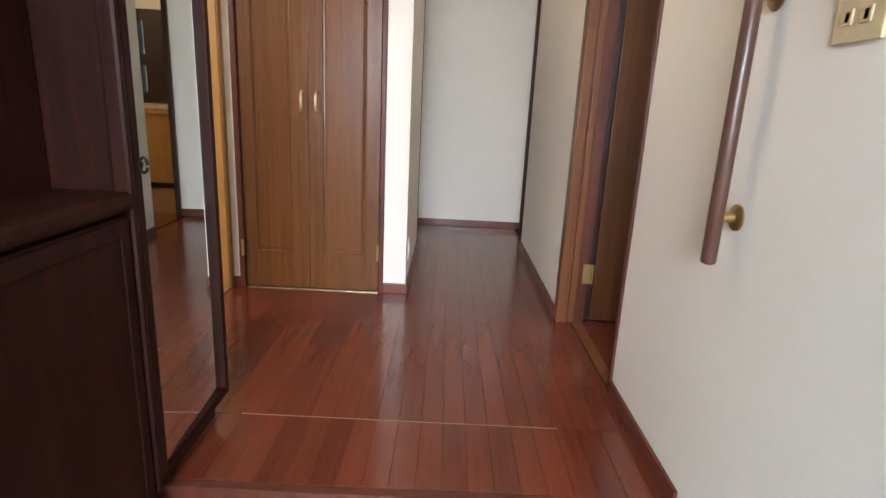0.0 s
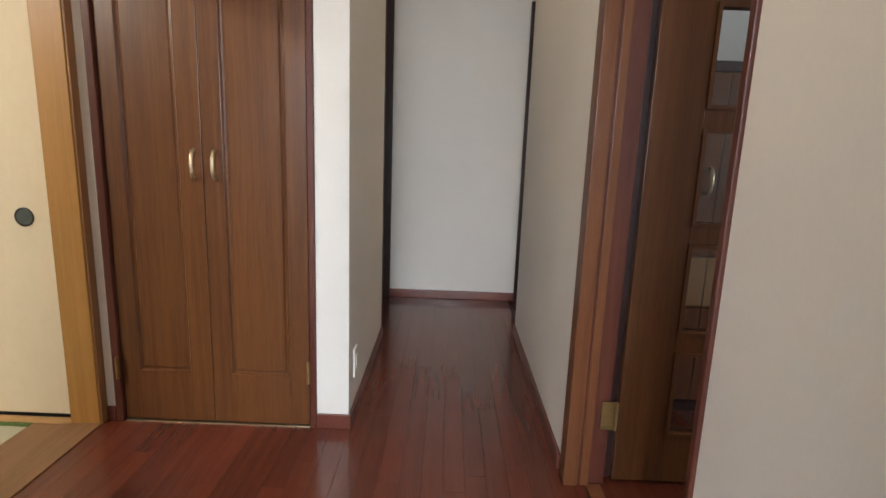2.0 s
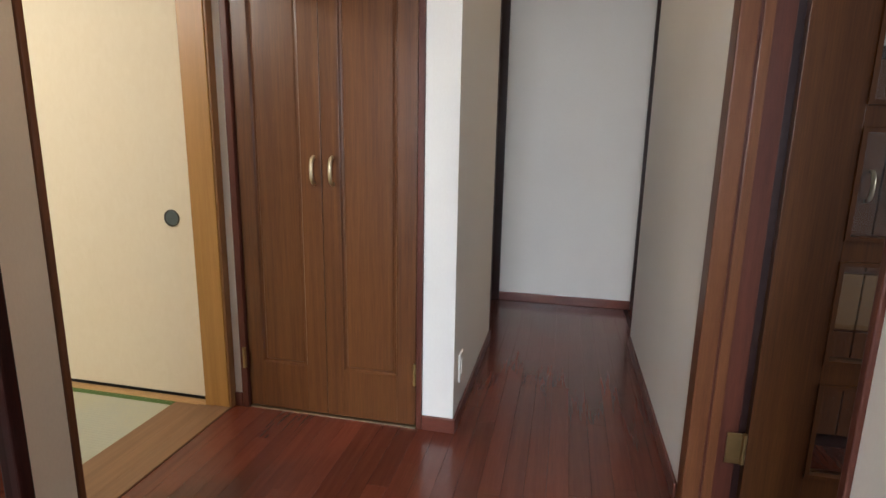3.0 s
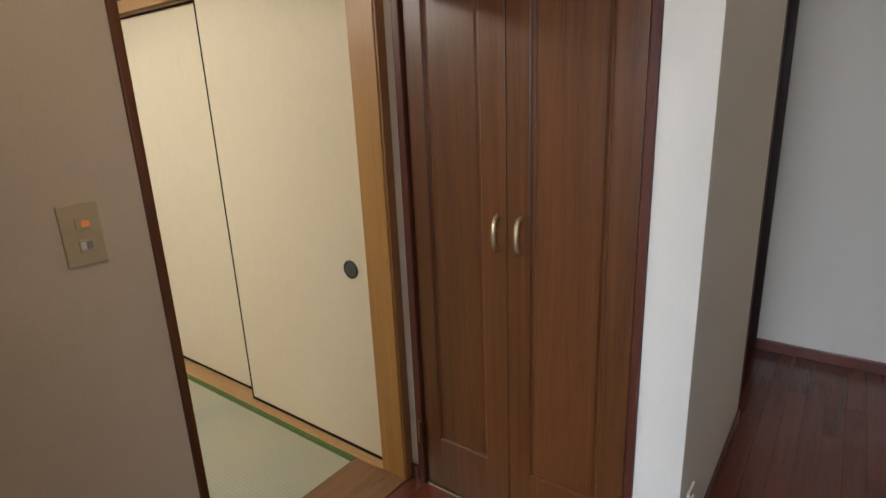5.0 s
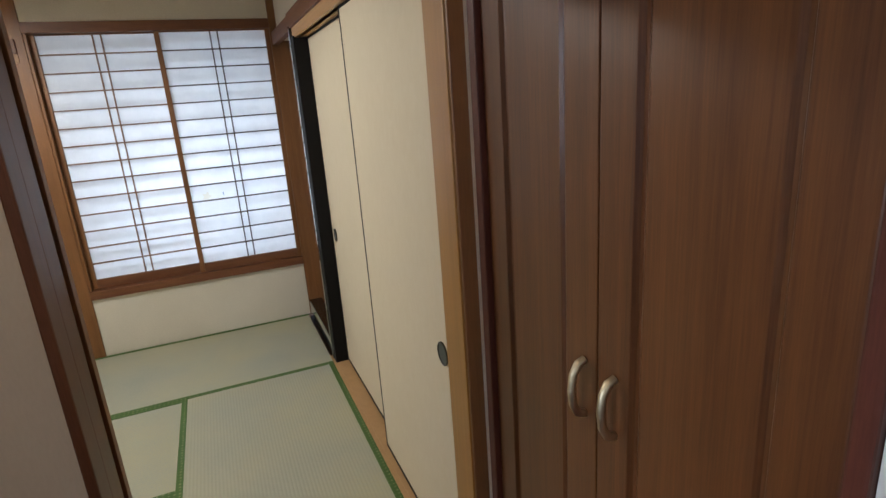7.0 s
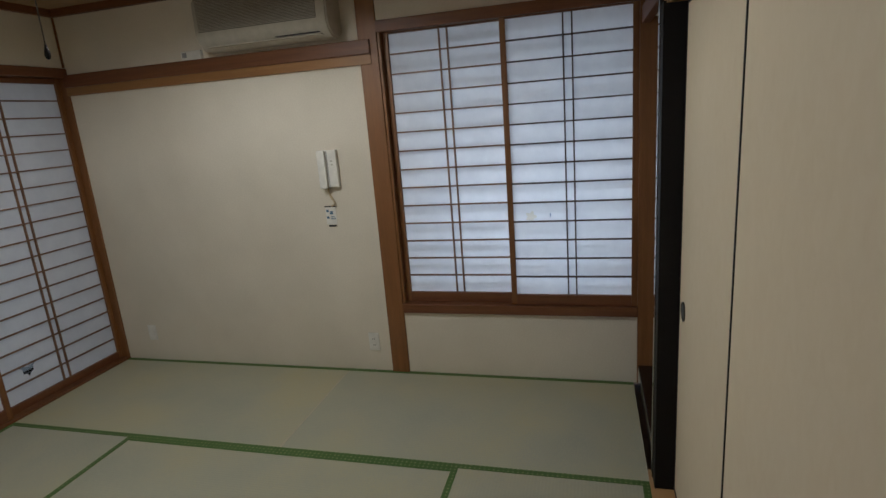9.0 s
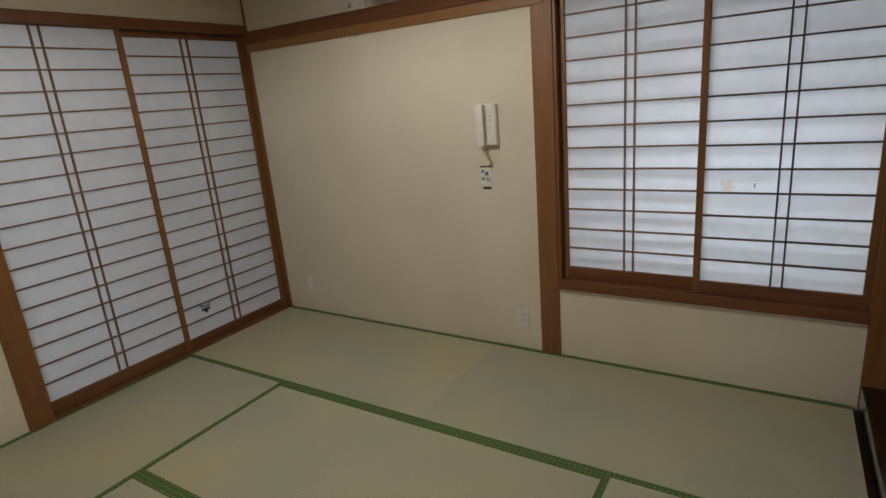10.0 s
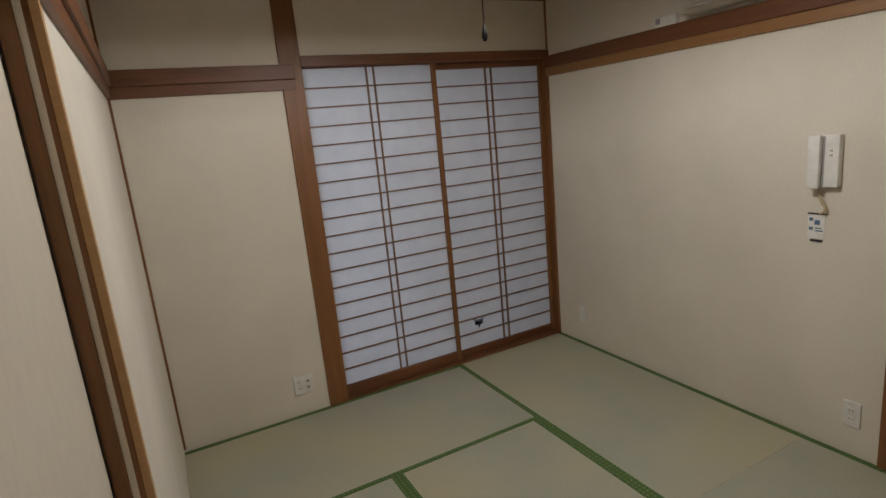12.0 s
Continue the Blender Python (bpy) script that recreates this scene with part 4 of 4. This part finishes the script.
# ---- handrail ----
rail = thing("handrail", (HX, 1.402, 0.716), "brown wooden upright grab rail on brass brackets", "handrail")
RXX, RY = HX - 0.049, 1.402
bm = bmesh.new()
lathe(bm, (RXX, RY, 0.716), (0, 0, 1), [(0, 0.010), (0.003, 0.0155), (0.007, 0.0175), (0.693, 0.0175), (0.697, 0.0155), (0.70, 0.010)], 32)
part("bar", bm, RAIL_WOOD, rail, "", True)
for z in (0.829, 1.30):
    bm = bmesh.new()
    lathe(bm, (HX, RY, z), (-1, 0, 0), [(0, 0.031), (0.004, 0.031), (0.009, 0.026), (0.011, 0.013), (0.03, 0.011), (0.037, 0.012), (0.042, 0.010)], 28)
    part("bracket", bm, BRASS, rail, "round brass bracket", True)


# ---- switches and outlets ----
def plate(name, place, face, w, h, material, label, toggles, category="switch", pins=()):
    """face: wall normal '+x', '-x' or '+y'. toggles: (across, up, w, h, material)."""
    x, y, z = place
    p = thing(name, place, label, category)

    def put(nm, a, b, w, h, d0, d1, mat, par, bev=0.002, lab=""):
        if face == "+x":
            r = (x + d0, x + d1, y + a - w / 2, y + a + w / 2)
        elif face == "-x":
            r = (x - d1, x - d0, y - a - w / 2, y - a + w / 2)
        else:
            r = (x - a - w / 2, x - a + w / 2, y + d0, y + d1)
        return part(nm, boxes((*r, z + b - h / 2, z + b + h / 2), bevel=bev), mat, par, lab)

    body = put("cover", 0, 0, w, h, 0, 0.008, material, p, 0.003)
    for a, b, tw, th, mat in toggles:
        put("rocker", a, b, tw, th, 0.008, 0.0115, mat, p, 0.001)
    for a, b in pins:
        put("slot", a, b, 0.003, 0.009, 0.0115, 0.0119, DARK_PLASTIC, p, 0.0)
    return p


sw = plate("light_switch", (HW, 2.140, 1.210), "+x", 0.072, 0.122, IVORY, "ivory double wall switch with glowing pilot light", [(0.002, 0.022, 0.026, 0.024, IVORY), (0.002, -0.022, 0.026, 0.024, IVORY)])
part("pilot_lamp", boxes((HW + 0.0115, HW + 0.0125, 2.140, 2.153, 1.226, 1.237)), AMBER, sw, "orange pilot light")
part("worn_label", boxes((HW + 0.0115, HW + 0.0122, 2.131, 2.140, 1.181, 1.196)), WHITE_PLASTIC, sw, "worn white label")
part("rocker_window", boxes((HW + 0.0115, HW + 0.0121, 2.142, 2.152, 1.181, 1.196)), GREY_PLASTIC, sw, "grey rocker window")
plate("light_switch", (HX, 1.135, 1.240), "-x", 0.118, 0.122, IVORY, "ivory double wall switch plate beside the handrail", [(-0.024, -0.020, 0.026, 0.026, IVORY), (0.020, -0.020, 0.026, 0.026, IVORY), (-0.022, -0.020, 0.012, 0.018, WHITE_PLASTIC), (0.022, -0.020, 0.012, 0.018, WHITE_PLASTIC)])
plate("wall_outlet", (PX, 3.24, 0.235), "+x", 0.070, 0.120, HALL_WALL, "cream wall outlet low on the corridor wall", [(0, 0, 0.03, 0.06, WHITE_PLASTIC)], "outlet")
plate("wall_outlet", (WX, 1.487, 0.200), "+x", 0.070, 0.120, WHITE_PLASTIC, "white wall outlet beside the window post", [(0, 0.020, 0.030, 0.026, WHITE_PLASTIC), (0, -0.020, 0.030, 0.026, WHITE_PLASTIC)], "outlet", [(-0.006, 0.02), (0.006, 0.02), (-0.006, -0.02), (0.006, -0.02)])
plate("blank_plate", (WX, -0.220, 0.212), "+x", 0.066, 0.112, WHITE_PLASTIC, "white blank wall plate near the room corner", [(0, 0.03, 0.03, 0.02, WHITE_PLASTIC)], "wall plate")
so = plate("wall_outlet", (-1.450, SY, 0.192), "+y", 0.112, 0.118, WHITE_PLASTIC, "white double outlet with aerial sockets beside the shoji", [(-0.024, 0.0, 0.034, 0.070, WHITE_PLASTIC), (0.024, 0.0, 0.034, 0.070, WHITE_PLASTIC)], "outlet", [(-0.030, 0.02), (-0.018, 0.02), (-0.030, -0.02), (-0.018, -0.02)])
for dz in (0.018, -0.020):
    bm = bmesh.new()
    lathe(bm, (-1.450 + 0.024 - 0.048 + 0.0, SY + 0.0115, 0.192 + dz), (0, 1, 0), [(0, 0.009), (0.003, 0.009), (0.003, 0.005), (0.006, 0.005)], 16)
    part("aerial_socket", bm, GREY_PLASTIC, so, "round aerial socket", True)

# outside grille and marks on the window paper
grille = thing("window_grille", (-3.51, 2.4, 0.46), "grey horizontal bars just outside the shoji window", "window grille")
GRILLE = plain("weathered aluminium", (0.25, 0.25, 0.26), 0.5, 0.6)
for k in range(14):
    part("bar", boxes((-3.528, -3.520, 1.712, 3.09, 0.470 + 0.110 * k, 0.488 + 0.110 * k), bevel=0.002), GRILLE, grille)
for y in (1.715, 3.065):
    part("upright", boxes((-3.520, -3.512, y, y + 0.02, 0.458, 2.034)), GRILLE, grille)
STAIN = bpy.data.materials.new("yellowed paper")
STAIN.use_nodes = True
_nt = STAIN.node_tree
_nt.nodes.remove(_nt.nodes["Principled BSDF"])
_t = _nt.nodes.new("ShaderNodeBsdfTranslucent")
_t.inputs[0].default_value = (0.80, 0.76, 0.66, 1)
_nt.links.new(_t.outputs[0], _nt.nodes["Material Output"].inputs[0])
patch = thing("paper_patch", (WX - 0.02, 2.50, 0.975), "small yellowed flower-shaped patch on the shoji paper", "paper patch")
bm = bmesh.new()
bm.faces.new([bm.verts.new((WX - 0.0205, 2.507 + (0.026 + 0.007 * math.cos(5 * a)) * math.cos(a), 0.978 + (0.026 + 0.007 * math.cos(5 * a)) * math.sin(a))) for a in (2 * math.pi * k / 40 for k in range(40))])
part("petals", bm, STAIN, patch)
mark = thing("ink_mark", (WX - 0.02, 2.615, 0.98), "small blue mark on the shoji paper", "mark")
part("stroke", boxes((WX - 0.0212, WX - 0.0204, 2.611, 2.617, 0.975, 0.995)), plain("faded blue ink", (0.25, 0.32, 0.48), 0.7), mark)

# ---- intercom ----
ic = thing("intercom", (WX, 1.331, 1.20), "white wall intercom handset with a dangling cord", "intercom")
part("base", boxes((WX, WX + 0.035, 1.276, 1.388, 1.200, 1.418), bevel=0.006), WHITE_PLASTIC, ic)
bm = boxes((WX + 0.035, WX + 0.062, 1.276, 1.326, 1.196, 1.420), bevel=0.010)
part("handset", bm, WHITE_PLASTIC, ic, "white handset", True)
part("groove", boxes((WX + 0.0345, WX + 0.0365, 1.328, 1.333, 1.205, 1.413)), GREY_PLASTIC, ic, "grey groove")
for dz in (0.03, 0.05):
    part("button", boxes((WX + 0.035, WX + 0.0375, 1.352, 1.364, 1.30 + dz, 1.308 + dz), bevel=0.001), AC_PLASTIC, ic, "small button")
bm = bmesh.new()
tube(bm, [(WX + 0.012, 1.305, 1.200), (WX + 0.020, 1.310, 1.165), (WX + 0.018, 1.322, 1.130), (WX + 0.012, 1.336, 1.108), (WX + 0.014, 1.330, 1.090), (WX + 0.010, 1.312, 1.082)], 0.005, 8)
part("cord", bm, IVORY, ic, "ivory cord", True)
bm = bmesh.new()
tube(bm, [(WX + 0.010, 1.312, 1.160), (WX + 0.022, 1.334, 1.130), (WX + 0.014, 1.344, 1.095), (WX + 0.006, 1.338, 1.080)], 0.003, 8)
part("cord", bm, IVORY, ic, "thin cord", True)
card = thing("instruction_card", (WX, 1.297, 0.96), "small white instruction card with blue print, taped to the wall", "card")
part("sheet", boxes((WX + 0.001, WX + 0.0022, 1.262, 1.332, 0.968, 1.078)), WHITE_PLASTIC, card)
BLUE_INK = plain("blue ink", (0.10, 0.18, 0.28), 0.6)
for y0, y1, z0, z1 in ((1.268, 1.284, 1.045, 1.060), (1.290, 1.312, 1.030, 1.050), (1.268, 1.284, 1.005, 1.018), (1.292, 1.326, 1.000, 1.006), (1.292, 1.320, 1.012, 1.017)):
    part("print_bar", boxes((WX + 0.0022, WX + 0.0026, y0, y1, z0, z1)), BLUE_INK, card, "blue printed bar")
part("clip", boxes((WX + 0.001, WX + 0.006, 1.262, 1.340, 1.076, 1.082)), DARK_PLASTIC, card, "dark strip")
part("lower_flap", boxes((WX + 0.001, WX + 0.006, 1.276, 1.326, 0.955, 0.964)), DARK_PLASTIC, card, "dark lower edge")

# ---- air conditioner ----
ac = thing("air_conditioner", (WX, 1.06, 2.03), "ageing ivory wall air conditioner with grey grille", "air conditioner")
AY0, AY1, AZ0, AZ1 = 0.690, 1.505, 2.016, 2.305
bm = bmesh.new()
prof = [(0.0, AZ0 + 0.03), (0.0, AZ1), (0.150, AZ1), (0.178, AZ1 - 0.03), (0.182, AZ0 + 0.085), (0.165, AZ0 + 0.045), (0.120, AZ0 + 0.008), (0.05, AZ0)]
ends = [[bm.verts.new((WX + d, y, z)) for d, z in prof] for y in (AY0, AY1)]
for k in range(len(prof)):
    j = (k + 1) % len(prof)
    bm.faces.new((ends[0][k], ends[0][j], ends[1][j], ends[1][k]))
bm.faces.new(ends[0])
bm.faces.new(ends[1][::-1])
bmesh.ops.bevel(bm, geom=[e for e in bm.edges if abs(e.verts[0].co.y - e.verts[1].co.y) < 1e-6], offset=0.008, segments=2, affect="EDGES")
part("housing", bm, AC_PLASTIC, ac, "", True)
part("grille_back", boxes((WX + 0.178, WX + 0.1835, AY0 + 0.03, AY1 - 0.06, AZ0 + 0.10, AZ1 - 0.012)), AC_GREY, ac, "grey grille")
for i in range(26):
    z = AZ0 + 0.104 + i * 0.0072
    part("grille_slat", boxes((WX + 0.183, WX + 0.1875, AY0 + 0.03, AY1 - 0.06, z, z + 0.0034)), AC_PLASTIC, ac)
part("louver", boxes((WX + 0.110, WX + 0.168, AY0 + 0.06, AY1 - 0.05, AZ0 + 0.018, AZ0 + 0.026)), AC_PLASTIC, ac, "air outlet flap")
part("outlet_slot", boxes((WX + 0.150, WX + 0.1715, AY1 - 0.32, AY1 - 0.06, AZ0 + 0.030, AZ0 + 0.034)), DARK_PLASTIC, ac, "dark slot")
bx = thing("remote_holder", (WX + 0.02, 0.52, 2.003), "small white control box on the wall rail", "control box")
part("box_body", boxes((WX + 0.002, WX + 0.028, 0.452, 0.590, 2.003, 2.055), bevel=0.004), WHITE_PLASTIC, bx)
part("display", boxes((WX + 0.028, WX + 0.029, 0.462, 0.492, 2.018, 2.046)), GREY_PLASTIC, bx, "grey display")

# ---- ceiling lights ----
lamp = thing("ceiling_light", (-1.9, 1.28, 2.36), "round white ceiling light with a pull cord", "ceiling light")
bm = bmesh.new()
lathe(bm, (-1.9, 1.28, 2.40), (0, 0, -1), [(0, 0.10), (0.03, 0.10), (0.045, 0.20), (0.07, 0.27), (0.158, 0.31), (0.158, 0.302), (0.076, 0.262), (0.052, 0.19), (0.048, 0.05)], 40)
part("shade", bm, WHITE_PLASTIC, lamp, "", True)
bm = bmesh.new()
tube(bm, [(-1.76, 1.277, 2.34), (-1.762, 1.274, 2.2), (-1.766, 1.270, 2.05), (-1.768, 1.266, 1.862)], 0.0022, 6)
part("pull_cord", bm, DARK_METAL, lamp, "thin dark cord")
bm = bmesh.new()
lathe(bm, (-1.768, 1.266, 1.862), (0, 0, -1), [(0, 0.003), (0.007, 0.004), (0.018, 0.007), (0.031, 0.0085), (0.040, 0.006), (0.043, 0.002)], 16)
part("cord_weight", bm, BLACK_FRAME, lamp, "dark drop-shaped weight", True)
# bases added above the point lamps, all out of view
for nm, x, y in (("ceiling_light", 0.5, 1.95), ("ceiling_light", 0.83, 3.75), ("ceiling_light", 2.35, 5.55)):
    cl = thing(nm, (x, y, 2.36), "small round ceiling light, added out of view", "ceiling light")
    bm = bmesh.new()
    lathe(bm, (x, y, ZC), (0, 0, -1), [(0, 0.11), (0.012, 0.11), (0.018, 0.095), (0.02, 0.05)], 32)
    part("base", bm, WHITE_PLASTIC, cl, "", True)

# ---- entrance door behind ----
d4 = thing("door_4", (0.6, -1.05, -0.28), "entrance door with pale glazed panel", "door", kind="structure")
part("door_frame", boxes((0.0, 0.06, -1.1, -1.0, -0.28, 2.05), (1.14, 1.2, -1.1, -1.0, -0.28, 2.05), (0.06, 1.14, -1.1, -1.0, 1.99, 2.05)), DARK_WOOD, d4)
door_glass = part("glazing", boxes((0.06, 1.14, -1.06, -1.054, -0.28, 1.99)), GLASS, d4, "clear glass")
door_glass.visible_shadow = False
structure("ground_porch", TILE, (-0.56, 1.5, -4.5, -1.1, -0.40, -0.32), label="grey concrete porch outside the entrance", category="ground")

# ---- hall floor planks ----
floor = tagged(new("floor_hall", None), "glossy red hardwood plank floor", "floor", kind="structure")
sub = part("sub_floor", boxes((HW - 0.05, HX + 0.03, GY + 0.035, EY + 0.1, -0.06, -0.014), (-0.5, 2.75, 4.2, EY + 0.1, -0.06, -0.0145)), DARK_WOOD, floor)
rng = random.Random(7)
PW = 0.0755
lengths = (0.909, 1.212, 1.515, 1.818)
meshes = {}


def plank_mesh(w, l):
    key = (round(w, 4), round(l, 4))
    if key not in meshes:
        bm = boxes((0.0003, w - 0.0003, 0.0003, l - 0.0003, -0.014, 0.0), bevel=0.0007)
        bmesh.ops.recalc_face_normals(bm, faces=bm.faces[:])
        data = bpy.data.meshes.new("plank")
        bm.to_mesh(data)
        bm.free()
        data.materials.append(FLOOR_WOOD)
        meshes[key] = data
    return meshes[key]


def plank(x, y, w, l):
    ob = new("plank", plank_mesh(w, l))
    ob.location = (x, y, 0)
    ob.parent = floor


SEAM = 1.815
x = HW - 0.045
while x < HX - 0.002:
    w = min(PW, HX - x)
    plank(x, GY + 0.036, w, SEAM - GY - 0.038)
    y = SEAM
    first = rng.choice(lengths) * rng.uniform(0.3, 1.0)
    # boards stop where the closet and walls stand
    y_end = BY + 0.03 if x + w / 2 < PX - 0.09 else (EY + 0.02 if x + w / 2 < CX + 0.02 else 2.83)
    while y < y_end - 0.005:
        l = min(first if y == SEAM else rng.choice(lengths), y_end - y)
        if y_end - y - l < 0.08:
            l = y_end - y
        plank(x, y, w, l)
        y += l
    x += PW
structure("floor_cross_passage", FLOOR_WOOD, (-0.5, PX - 0.03, 4.2, EY + 0.1, -0.03, -0.001), (CX + 0.06, 2.75, 4.2, EY + 0.1, -0.03, -0.001), label="red hardwood floor of the cross passage", category="floor")
structure("floor_seam_strip", SILL_WOOD, (0.02, 1.10, SEAM - 0.003, SEAM + 0.002, -0.01, 0.0006), label="worn pale joint line across the floor", category="trim")
